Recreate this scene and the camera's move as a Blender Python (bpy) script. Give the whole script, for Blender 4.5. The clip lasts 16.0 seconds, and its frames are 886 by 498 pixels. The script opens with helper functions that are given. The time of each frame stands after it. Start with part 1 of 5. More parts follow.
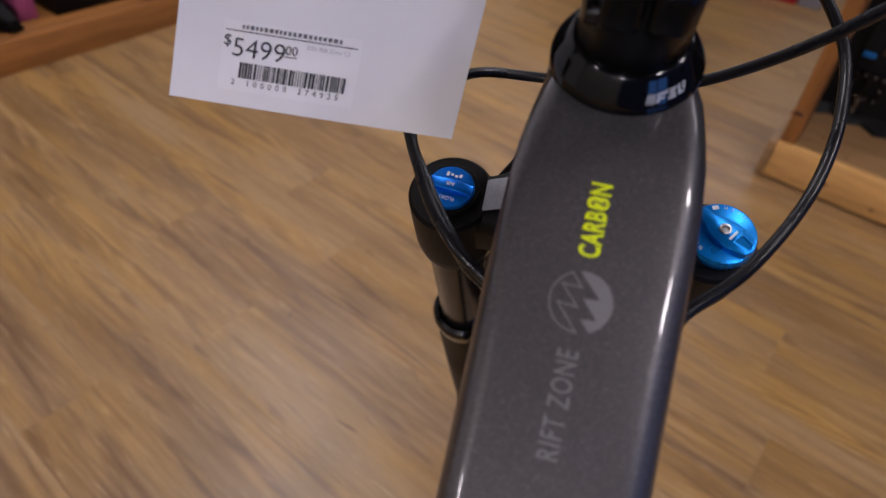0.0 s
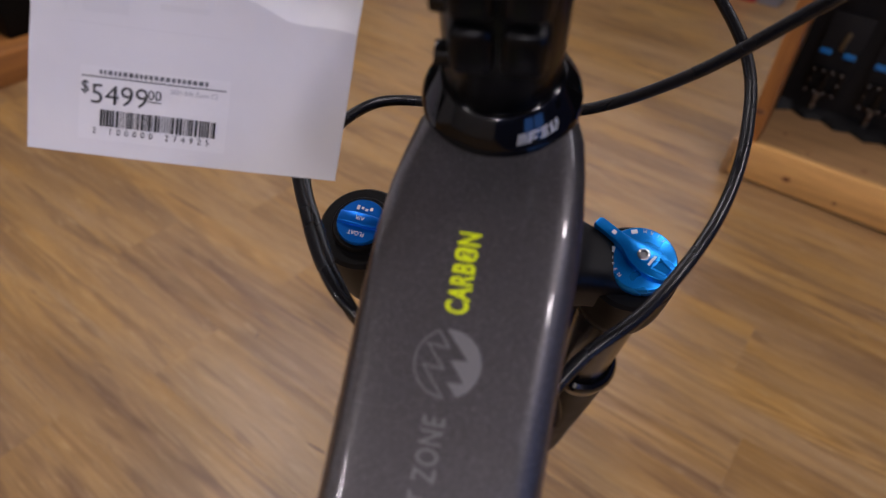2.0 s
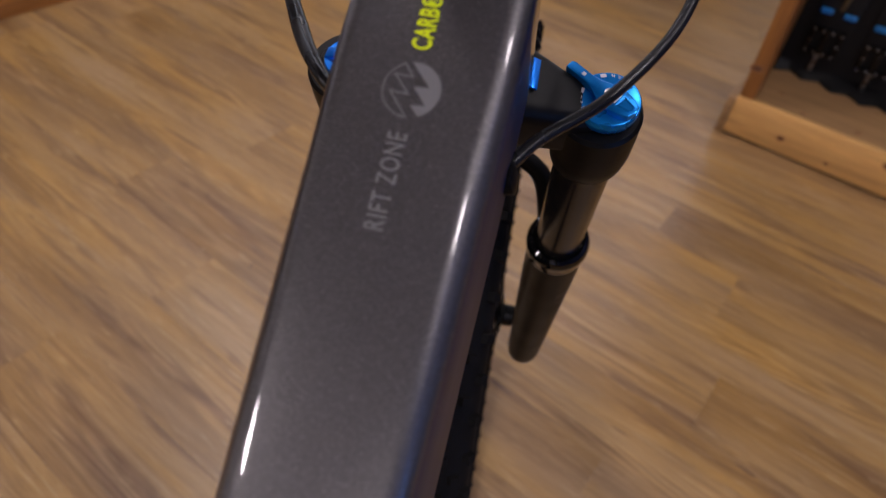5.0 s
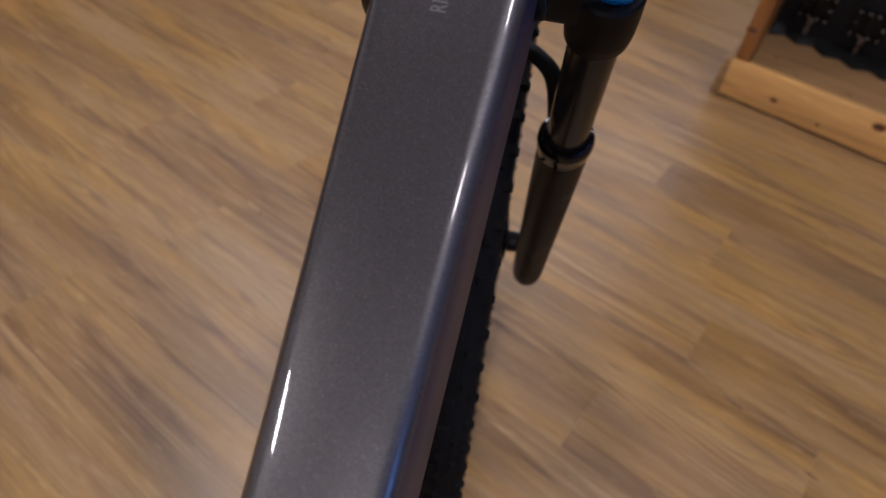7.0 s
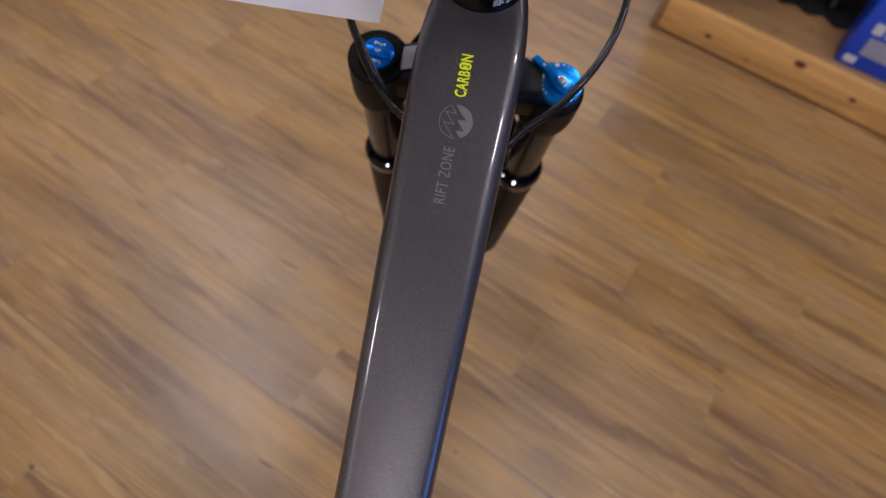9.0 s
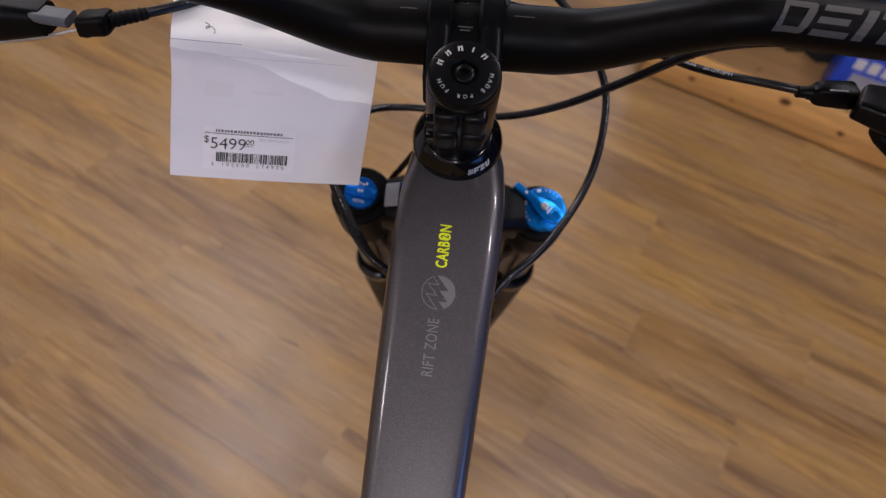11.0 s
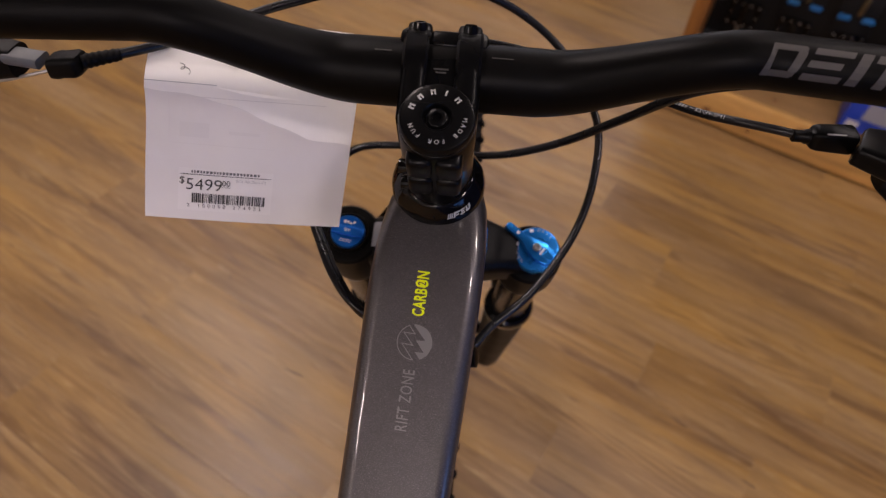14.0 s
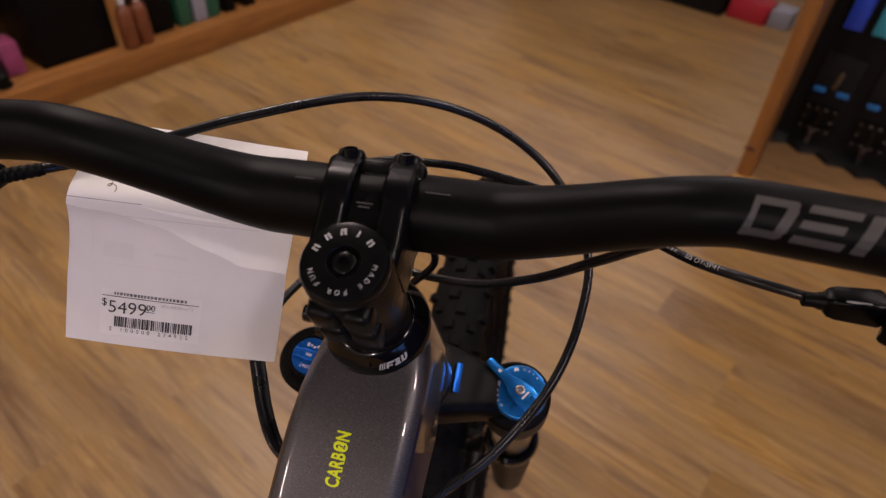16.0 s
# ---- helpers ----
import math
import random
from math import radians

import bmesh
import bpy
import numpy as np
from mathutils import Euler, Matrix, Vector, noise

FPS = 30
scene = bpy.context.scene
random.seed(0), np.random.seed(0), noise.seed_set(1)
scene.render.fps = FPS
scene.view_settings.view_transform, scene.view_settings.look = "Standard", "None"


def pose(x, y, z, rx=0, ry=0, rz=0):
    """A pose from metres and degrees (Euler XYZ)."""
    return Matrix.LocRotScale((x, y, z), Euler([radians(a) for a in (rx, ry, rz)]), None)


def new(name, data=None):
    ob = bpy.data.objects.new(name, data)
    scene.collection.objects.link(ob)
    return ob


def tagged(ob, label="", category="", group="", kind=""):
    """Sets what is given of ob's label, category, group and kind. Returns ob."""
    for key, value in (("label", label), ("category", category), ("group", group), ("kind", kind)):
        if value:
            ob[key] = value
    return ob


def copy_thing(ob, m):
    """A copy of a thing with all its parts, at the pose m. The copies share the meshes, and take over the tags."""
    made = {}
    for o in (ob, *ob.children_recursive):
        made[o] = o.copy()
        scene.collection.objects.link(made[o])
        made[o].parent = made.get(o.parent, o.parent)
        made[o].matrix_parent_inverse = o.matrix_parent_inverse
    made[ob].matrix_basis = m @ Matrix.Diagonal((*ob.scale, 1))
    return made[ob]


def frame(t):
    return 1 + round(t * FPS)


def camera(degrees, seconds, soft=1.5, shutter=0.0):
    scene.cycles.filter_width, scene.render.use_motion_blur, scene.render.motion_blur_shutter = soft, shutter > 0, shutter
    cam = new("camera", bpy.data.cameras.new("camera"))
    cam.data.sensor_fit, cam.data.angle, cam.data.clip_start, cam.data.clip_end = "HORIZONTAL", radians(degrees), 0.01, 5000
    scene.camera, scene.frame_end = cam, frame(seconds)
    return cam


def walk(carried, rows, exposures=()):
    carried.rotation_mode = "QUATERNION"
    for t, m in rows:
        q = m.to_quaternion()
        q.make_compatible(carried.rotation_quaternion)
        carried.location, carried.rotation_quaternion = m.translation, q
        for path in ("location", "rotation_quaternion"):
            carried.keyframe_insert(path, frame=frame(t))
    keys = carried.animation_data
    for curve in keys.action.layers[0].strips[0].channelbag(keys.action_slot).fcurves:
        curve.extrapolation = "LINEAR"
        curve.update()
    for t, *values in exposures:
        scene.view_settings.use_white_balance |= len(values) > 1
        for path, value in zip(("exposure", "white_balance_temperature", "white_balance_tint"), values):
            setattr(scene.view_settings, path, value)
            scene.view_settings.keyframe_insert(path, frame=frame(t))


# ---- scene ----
cam = camera(70.5, 16.0, soft=1.3)
cam.data.dof.use_dof, cam.data.dof.focus_distance, cam.data.dof.aperture_fstop = True, 0.3, 8.4
METRES, EYE, TILT, LEAN, TURN = 0.64, 1.0166, -42.17, -4.57, 15.97
ROWS = [
    (0.0, 0.0, 0.0, 0.0, 0.0, 0.0, -0.0),
    (0.5, 0.0038, 0.0023, 0.005, 0.28, 0.13, 0.64),
    (1.0, 0.0217, 0.0106, 0.0131, 0.09, 0.35, 1.37),
    (1.5, 0.0375, 0.0159, 0.0197, -0.82, 0.54, 2.06),
    (2.0, 0.0529, 0.0192, 0.0211, -1.64, 0.5, 2.52),
    (2.5, 0.0615, 0.0209, 0.0238, -2.07, 0.28, 2.76),
    (3.0, 0.0686, 0.0204, 0.0036, -2.11, -0.05, 2.43),
    (3.5, 0.0656, 0.0077, -0.0205, -1.91, -0.89, 2.36),
    (4.0, 0.0629, -0.0043, -0.0519, -1.46, -1.52, 1.35),
    (4.5, 0.0644, -0.0125, -0.0743, -1.58, -1.91, 0.8),
    (7.0, 0.0305, -0.092, -0.1927, -2.41, -3.94, 0.2),
    (7.5, 0.029, -0.1321, -0.2619, -2.49, -4.85, 1.16),
    (8.0, 0.0275, -0.1612, -0.2097, -6.13, -7.71, 2.45),
    (8.5, 0.0165, -0.1998, -0.1039, -8.25, -12.2, 1.7),
    (9.0, -0.0164, -0.2402, -0.0095, -7.35, -12.97, 1.25),
    (9.5, -0.0082, -0.2444, 0.0561, -8.65, -12.09, 2.48),
    (10.0, -0.0117, -0.2395, 0.0846, -8.47, -10.91, 3.99),
    (12.5, 0.0326, -0.205, 0.1105, -7.6, -9.33, 5.12),
    (13.0, 0.0316, -0.2042, 0.1127, -7.25, -8.6, 4.9),
    (13.5, 0.0371, -0.203, 0.1142, -6.74, -7.76, 4.96),
    (14.0, 0.0418, -0.2018, 0.11, -6.15, -7.45, 4.53),
    (14.5, 0.0423, -0.1971, 0.1137, -5.32, -6.51, 3.72),
    (15.0, 0.0558, -0.1946, 0.1218, -4.28, -4.85, 3.89),
    (15.5, 0.0711, -0.1805, 0.1282, -2.81, -2.63, 2.97),
    (16.0, 0.1435, -0.1313, 0.1459, 0.27, 0.48, 1.59),
]
walk(cam, [(t, pose(-0.012, -0.172, EYE, TILT, LEAN, TURN) @ pose(METRES * x, METRES * y, METRES * z, 90 + pitch, roll, yaw)) for t, x, y, z, yaw, pitch, roll in ROWS],
     [(0.0, 0.14, 6220, 13), (4.7, 0.14, 6350, 15), (6.8, 0.18, 6080, 12), (10.2, 0.20, 6150, 12), (12.3, 0.12, 6650, 16), (14.0, 0.05, 7150, 18), (16.0, 0.0, 7350, 19)])

# ---- light ----
world = bpy.data.worlds.new("world")
scene.world = world
world.use_nodes = True
world.node_tree.nodes["Background"].inputs[0].default_value = (0.3, 0.35, 0.45, 1)
world.node_tree.nodes["Background"].inputs[1].default_value = 0.008

# the shop's own axes: X along the pine rack, Y towards the far wall
ROOM = pose(0, 0, 0, 0, 0, -23.8)
CEIL = 2.9
# long panels: world x, y, power, turn, length; one behind the bike, a cool row ahead of it
PANELS = [(-2.0, -2.2, 22, -12, 0.6), (-1.5, 2.3, 9, 66.2, 1.2), (0.35, 3.25, 5, 66.2, 1.2), (2.1, 2.5, 5, 66.2, 1.2)]
# round downlights: world x, y, power; the first is added out of view to brighten the tag
LAMPS = [(0.0, -3.4, 48), (1.15, -0.75, 11), (-1.0, 1.1, 17), (0.9, 1.0, 9), (1.6, 0.25, 13)]
# the shop window in the east wall, in the shop's axes: y from, y to, sill, head
WINDOW = (-0.9, 0.1, 0.59, 1.29)
SKY_COLOUR, SKY_STRENGTH = (0.12, 0.34, 1.0), 3.0
# the shop front in the north wall: x from, x to, sill, head
FRONT = (-2.4, 1.5, 1.75, 2.15)
DAY_COLOUR, DAY_STRENGTH = (0.72, 0.82, 1.0), 5.5
LAMP_COLOUR = (1.0, 0.915, 0.915)
COOL_COLOUR = (0.97, 0.93, 1.0)


# ---- mesh helpers ----
def part(name, bm, material, parent=None, label="", xf=None, smooth=True, kind=""):
    if xf is not None:
        bm.transform(xf)
    me = bpy.data.meshes.new(name)
    bm.to_mesh(me)
    bm.free()
    if smooth:
        for p in me.polygons:
            p.use_smooth = True
        me.set_sharp_from_angle(angle=radians(38))
    if material is not None:
        me.materials.append(material)
    ob = new(name, me)
    if parent is not None:
        ob.parent = parent
    return tagged(ob, label=label, kind=kind)


def empty(name, m, label="", category="", group="", kind=""):
    ob = new(name)
    ob.matrix_world = m
    ob.empty_display_size = 0.05
    return tagged(ob, label, category, group, kind)


def box(bm, lo, hi, bevel=0.0, seg=2, xf=None):
    lo, hi = Vector(lo), Vector(hi)
    m = Matrix.Translation((lo + hi) / 2) @ Matrix.Diagonal((*(hi - lo), 1))
    made = bmesh.ops.create_cube(bm, size=1, matrix=m)["verts"]
    if bevel:
        edges = list({e for v in made for e in v.link_edges})
        made = bmesh.ops.bevel(bm, geom=edges, offset=bevel, segments=seg, profile=0.5, affect="EDGES")["verts"]
        made = list({v for v in made})
    if xf is not None:
        bmesh.ops.transform(bm, matrix=xf, verts=[v for v in made if v.is_valid])
    return bm


def lathe(bm, profile, seg=40, xf=None, close=True):
    """Rings of (radius, z); a radius of 0 closes the end."""
    rings = []
    m = xf or Matrix()
    for r, z in profile:
        if r <= 1e-6:
            rings.append([bm.verts.new(m @ Vector((0, 0, z)))])
        else:
            rings.append([bm.verts.new(m @ Vector((r * math.cos(a), r * math.sin(a), z))) for a in [2 * math.pi * i / seg for i in range(seg)]])
    for a, b in zip(rings, rings[1:]):
        for i in range(seg):
            j = (i + 1) % seg
            if len(a) == 1:
                bm.faces.new((a[0], b[i], b[j]))
            elif len(b) == 1:
                bm.faces.new((a[j], a[i], b[0]))
            else:
                bm.faces.new((a[j], a[i], b[i], b[j]))
    if close:
        for ring, flip in ((rings[0], False), (rings[-1], True)):
            if len(ring) > 2:
                bm.faces.new(ring[::-1] if flip else ring)
    bmesh.ops.recalc_face_normals(bm, faces=bm.faces)
    return bm


def smooth_path(points, steps=10):
    """A Catmull-Rom line through the points."""
    p = [Vector(q) for q in points]
    p = [2 * p[0] - p[1]] + p + [2 * p[-1] - p[-2]]
    out = []
    for a, b, c, d in zip(p, p[1:], p[2:], p[3:]):
        for i in range(steps):
            t = i / steps
            out.append(0.5 * (2 * b + (c - a) * t + (2 * a - 5 * b + 4 * c - d) * t * t + (3 * b - a - 3 * c + d) * t ** 3))
    return out + [p[-2]]


def sweep(bm, line, radius, seg=14):
    """A round tube along a line; radius is a number or a function of the way along (0 to 1)."""
    rings, up = [], Vector((0.13, 0.21, 0.97))
    for i, q in enumerate(line):
        way = (line[min(i + 1, len(line) - 1)] - line[max(i - 1, 0)]).normalized()
        side = way.cross(up).normalized()
        up = side.cross(way).normalized()
        r = radius(i / (len(line) - 1)) if callable(radius) else radius
        rings.append([bm.verts.new(q + r * (math.cos(a) * side + math.sin(a) * up)) for a in [2 * math.pi * k / seg for k in range(seg)]])
    for a, b in zip(rings, rings[1:]):
        for i in range(seg):
            j = (i + 1) % seg
            bm.faces.new((a[i], a[j], b[j], b[i]))
    bm.faces.new(rings[0][::-1])
    bm.faces.new(rings[-1])
    bmesh.ops.recalc_face_normals(bm, faces=bm.faces)
    return bm


def loft(bm, sections):
    """Closed rings of equal length, joined one to the next, with both ends closed."""
    rings = [[bm.verts.new(v) for v in s] for s in sections]
    n = len(rings[0])
    for a, b in zip(rings, rings[1:]):
        for i in range(n):
            j = (i + 1) % n
            bm.faces.new((a[i], a[j], b[j], b[i]))
    bm.faces.new(rings[0][::-1])
    bm.faces.new(rings[-1])
    bmesh.ops.recalc_face_normals(bm, faces=bm.faces)
    return bm


def rounded(w, h, r, n=6):
    """A rounded rectangle, w wide (x) and reaching from y = 0 down to -h."""
    out = []
    for cx, cy, a0 in ((w / 2 - r, -r, 0), (-w / 2 + r, -r, 90), (-w / 2 + r, -h + r, 180), (w / 2 - r, -h + r, 270)):
        for i in range(n + 1):
            a = radians(a0 + 90 * i / n)
            out.append((cx + r * math.cos(a), cy + r * math.sin(a)))
    return out


def lettering(body, size, squeeze=1.0, align="CENTER", depth=0.0, bold=0.0, gap=1.0):
    """A bmesh of the words in Blender's own font, its baseline on y = 0."""
    cu = bpy.data.curves.new("words", "FONT")
    cu.body, cu.size, cu.align_x, cu.extrude, cu.resolution_u = body, size, align, depth, 3
    cu.offset, cu.space_character = bold, gap
    ob = bpy.data.objects.new("words", cu)
    scene.collection.objects.link(ob)
    bpy.context.view_layer.update()
    me = bpy.data.meshes.new_from_object(ob.evaluated_get(bpy.context.evaluated_depsgraph_get()))
    bm = bmesh.new()
    bm.from_mesh(me)
    bpy.data.objects.remove(ob)
    bpy.data.curves.remove(cu)
    bpy.data.meshes.remove(me)
    bm.transform(Matrix.Diagonal((squeeze, 1, 1, 1)))
    return bm


def join(bm, other, xf=None):
    """Adds the other bmesh, moved by xf, to bm."""
    if xf is not None:
        other.transform(xf)
    me = bpy.data.meshes.new("joined")
    other.to_mesh(me)
    other.free()
    bm.from_mesh(me)
    bpy.data.meshes.remove(me)
    return bm


def flat(bm, points):
    bm.faces.new([bm.verts.new((*p, 0) if len(p) == 2 else p) for p in points])
    return bm


# ---- materials ----
def material(name, colour, rough=0.5, metal=0.0, coat=0.0, coat_rough=0.05, spec=0.5):
    m = bpy.data.materials.new(name)
    m.use_nodes = True
    b = m.node_tree.nodes["Principled BSDF"]
    b.inputs["Base Color"].default_value = (*colour, 1)
    b.inputs["Roughness"].default_value = rough
    b.inputs["Metallic"].default_value = metal
    b.inputs["Coat Weight"].default_value = coat
    b.inputs["Coat Roughness"].default_value = coat_rough
    b.inputs["Specular IOR Level"].default_value = spec
    return m


def node(m, kind, **values):
    n = m.node_tree.nodes.new(kind)
    for k, v in values.items():
        if k in n.inputs:
            n.inputs[k].default_value = v
        elif k == "op":
            n.operation = v
        elif k == "mode":
            n.blend_type = v
        elif k == "data":
            n.data_type = v
    return n


def link(m, a, b):
    m.node_tree.links.new(a, b)


def mapped(m, scale, source="Object", shift=False):
    """Object coordinates, scaled; shift moves them by the piece's own random number."""
    tc = node(m, "ShaderNodeTexCoord")
    mp = node(m, "ShaderNodeMapping", Scale=scale)
    if shift:
        info = node(m, "ShaderNodeObjectInfo")
        mul = node(m, "ShaderNodeMath", op="MULTIPLY")
        mul.inputs[1].default_value = 61.0
        link(m, info.outputs["Random"], mul.inputs[0])
        add = node(m, "ShaderNodeVectorMath", op="ADD")
        link(m, tc.outputs[source], add.inputs[0])
        link(m, mul.outputs[0], add.inputs[1])
        link(m, add.outputs[0], mp.inputs["Vector"])
    else:
        link(m, tc.outputs[source], mp.inputs["Vector"])
    return mp.outputs["Vector"]


def noise_of(m, vector, scale, detail=4.0, rough=0.6, distort=0.0):
    n = node(m, "ShaderNodeTexNoise", Scale=scale, Detail=detail, Roughness=rough, Distortion=distort)
    link(m, vector, n.inputs["Vector"])
    return n.outputs["Fac"]


def ramp(m, fac, stops):
    r = node(m, "ShaderNodeValToRGB")
    e = r.color_ramp.elements
    while len(e) < len(stops):
        e.new(0.5)
    for el, (pos, col) in zip(e, stops):
        el.position, el.color = pos, (*col, 1) if len(col) == 3 else col
    link(m, fac, r.inputs["Fac"])
    return r.outputs["Color"]


def mix(m, fac, a, b, mode="MIX"):
    n = node(m, "ShaderNodeMix", data="RGBA", mode=mode)
    for sock, v in ((n.inputs[0], fac), (n.inputs[6], a), (n.inputs[7], b)):
        if hasattr(v, "is_linked"):
            link(m, v, sock)
        else:
            sock.default_value = v if isinstance(v, float) else (*v, 1)
    return n.outputs[2]


def bump(m, height, strength=0.2, distance=0.001):
    b = node(m, "ShaderNodeBump", Strength=strength, Distance=distance)
    link(m, height, b.inputs["Height"])
    link(m, b.outputs["Normal"], m.node_tree.nodes["Principled BSDF"].inputs["Normal"])


def bsdf(m):
    return m.node_tree.nodes["Principled BSDF"]


def worn(m, colour, spread=0.25, scale=60.0, rough=None, bumped=0.0):
    """Uneven colour and gloss at two scales over a plain material."""
    v = mapped(m, (1, 1, 1))
    big, fine = noise_of(m, v, scale * 0.15, 3), noise_of(m, v, scale * 4, 3)
    lo = tuple(c * (1 - spread) for c in colour)
    hi = tuple(min(1, c * (1 + spread)) for c in colour)
    both = mix(m, 0.35, ramp(m, big, [(0.3, lo), (0.7, hi)]), ramp(m, fine, [(0.3, lo), (0.7, hi)]))
    link(m, both, bsdf(m).inputs["Base Color"])
    if rough:
        link(m, ramp(m, big, [(0.3, (rough[0],) * 3), (0.7, (rough[1],) * 3)]), bsdf(m).inputs["Roughness"])
    if bumped:
        bump(m, fine, bumped, 0.0004)
    return m


def plank_material():
    m = material("vinyl plank", (0.3, 0.2, 0.1), 0.32, spec=0.5)
    v = mapped(m, (1, 1, 1), shift=True)

    def layer(sx, sy, scale, detail, rough, distort):
        mp = node(m, "ShaderNodeMapping", Scale=(sx, sy, 1))
        link(m, v, mp.inputs["Vector"])
        return noise_of(m, mp.outputs[0], scale, detail, rough, distort)

    def rings(height, count):
        mul = node(m, "ShaderNodeMath", op="MULTIPLY")
        mul.inputs[1].default_value = count
        link(m, height, mul.inputs[0])
        wave = node(m, "ShaderNodeMath", op="SINE")
        link(m, mul.outputs[0], wave.inputs[0])
        half = node(m, "ShaderNodeMath", op="MULTIPLY_ADD")
        half.inputs[1].default_value = half.inputs[2].default_value = 0.5
        link(m, wave.outputs[0], half.inputs[0])
        return half.outputs[0]

    patches = layer(1.3, 8, 1.0, 3, 0.5, 0.15)
    flames = rings(layer(0.8, 9.0, 1.0, 2.0, 0.4, 0.05), 120.0)
    where = layer(1.6, 12, 1.0, 1, 0.4, 0.2)
    streak = layer(1.7, 36, 1.4, 5, 0.6, 0.12)
    thin = layer(3.6, 100, 1.6, 4, 0.6, 0.1)
    fine = layer(16, 210, 1.6, 4, 0.65, 0.1)
    spots = layer(9, 42, 1.2, 2, 0.5, 0.3)
    cream_spots = layer(11, 75, 1.3, 2, 0.5, 0.1)
    base = ramp(m, patches, [(0.3, (0.212, 0.119, 0.045)), (0.43, (0.270, 0.157, 0.062)), (0.54, (0.335, 0.194, 0.066)), (0.68, (0.342, 0.210, 0.090))])
    hue = layer(2.3, 15, 1.0, 2, 0.5, 0.4)
    tinted = mix(m, 1.0, base, ramp(m, hue, [(0.34, (0.95, 0.975, 1.1)), (0.5, (1, 1, 0.98)), (0.64, (1.05, 1.0, 0.78))]), "MULTIPLY")
    vein = layer(2.6, 26, 1.0, 2.5, 0.5, 0.7)
    veined = mix(m, ramp(m, vein, [(0.30, (0.66,) * 3), (0.37, (0.44,) * 3), (0.45, (0,) * 3)]), tinted, (0.125, 0.062, 0.030))
    dark = mix(m, ramp(m, streak, [(0.30, (0.36,) * 3), (0.5, (0,) * 3)]), veined, (0.135, 0.069, 0.029))
    light = mix(m, ramp(m, streak, [(0.52, (0,) * 3), (0.72, (0.36,) * 3)]), dark, (0.432, 0.290, 0.132))
    few = mix(m, ramp(m, where, [(0.5, (0,) * 3), (0.66, (0.7,) * 3)]), (1, 1, 1), ramp(m, flames, [(0.12, (0.80, 0.77, 0.74)), (0.5, (1, 1, 1)), (0.92, (1.28, 1.29, 1.31))]))
    grown = mix(m, 1.0, light, few, "MULTIPLY")
    lines = mix(m, ramp(m, thin, [(0.28, (0.42,) * 3), (0.42, (0,) * 3)]), grown, (0.135, 0.076, 0.038))
    cream = mix(m, ramp(m, thin, [(0.6, (0,) * 3), (0.72, (0.42,) * 3)]), lines, (0.468, 0.342, 0.188))
    pale = mix(m, ramp(m, cream_spots, [(0.63, (0,) * 3), (0.75, (0.42,) * 3)]), cream, (0.50, 0.355, 0.178))
    flecks = mix(m, ramp(m, spots, [(0.70, (0,) * 3), (0.79, (0.55,) * 3)]), pale, (0.117, 0.057, 0.032))
    grain = mix(m, 0.42, flecks, ramp(m, fine, [(0.3, (0.36,) * 3), (0.68, (0.64,) * 3)]), "OVERLAY")
    info = node(m, "ShaderNodeObjectInfo")
    tone = ramp(m, info.outputs["Random"], [(0.0, (0.97, 0.965, 0.96)), (0.5, (1, 1, 1)), (1.0, (1.02, 1.02, 1.015))])
    link(m, mix(m, 1.0, grain, tone, "MULTIPLY"), bsdf(m).inputs["Base Color"])
    link(m, ramp(m, streak, [(0.3, (0.31,) * 3), (0.7, (0.41,) * 3)]), bsdf(m).inputs["Roughness"])
    bump(m, fine, 0.2, 0.0005)
    return m


def pine_material(name, tint):
    m = material(name, tint, 0.5)
    v = mapped(m, (1, 1, 1))
    mp = node(m, "ShaderNodeMapping", Scale=(2.0, 26, 26))
    link(m, v, mp.inputs["Vector"])
    n1 = noise_of(m, mp.outputs[0], 1.2, 4, 0.55, 1.1)
    mp2 = node(m, "ShaderNodeMapping", Scale=(9, 160, 160))
    link(m, v, mp2.inputs["Vector"])
    n2 = noise_of(m, mp2.outputs[0], 1.0, 3)
    vor = node(m, "ShaderNodeTexVoronoi", Scale=1.0)
    mp3 = node(m, "ShaderNodeMapping", Scale=(6.5, 10.5, 10.5))
    link(m, v, mp3.inputs["Vector"])
    link(m, mp3.outputs[0], vor.inputs["Vector"])
    d, md, l = (tuple(c * k for c in tint) for k in (0.78, 1.0, 1.22))
    base = ramp(m, n1, [(0.3, d), (0.5, md), (0.72, l)])
    fine = mix(m, 0.25, base, ramp(m, n2, [(0.35, (0.3,) * 3), (0.7, (0.7,) * 3)]), "OVERLAY")
    knots = ramp(m, vor.outputs["Distance"], [(0.02, (0.6,) * 3), (0.07, (0,) * 3)])
    link(m, mix(m, knots, fine, tuple(c * k for c, k in zip(tint, (0.22, 0.16, 0.12)))), bsdf(m).inputs["Base Color"])
    bump(m, n2, 0.15, 0.0008)
    return m


def flake_material():
    m = material("charcoal flake paint", (0.06, 0.055, 0.055), 0.4, 0.72, 0.8, 0.02, spec=0.3)
    v = mapped(m, (1, 1, 1))
    f = noise_of(m, v, 2300, 2, 0.7)
    big = noise_of(m, v, 14, 3)
    flakes = ramp(m, f, [(0.38, (0.060, 0.056, 0.058)), (0.58, (0.108, 0.101, 0.103)), (0.67, (0.18, 0.170, 0.172)), (0.77, (0.42, 0.40, 0.40))])
    link(m, mix(m, 0.25, flakes, ramp(m, big, [(0.3, (0.082, 0.077, 0.0775)), (0.7, (0.118, 0.111, 0.112))])), bsdf(m).inputs["Base Color"])
    return m


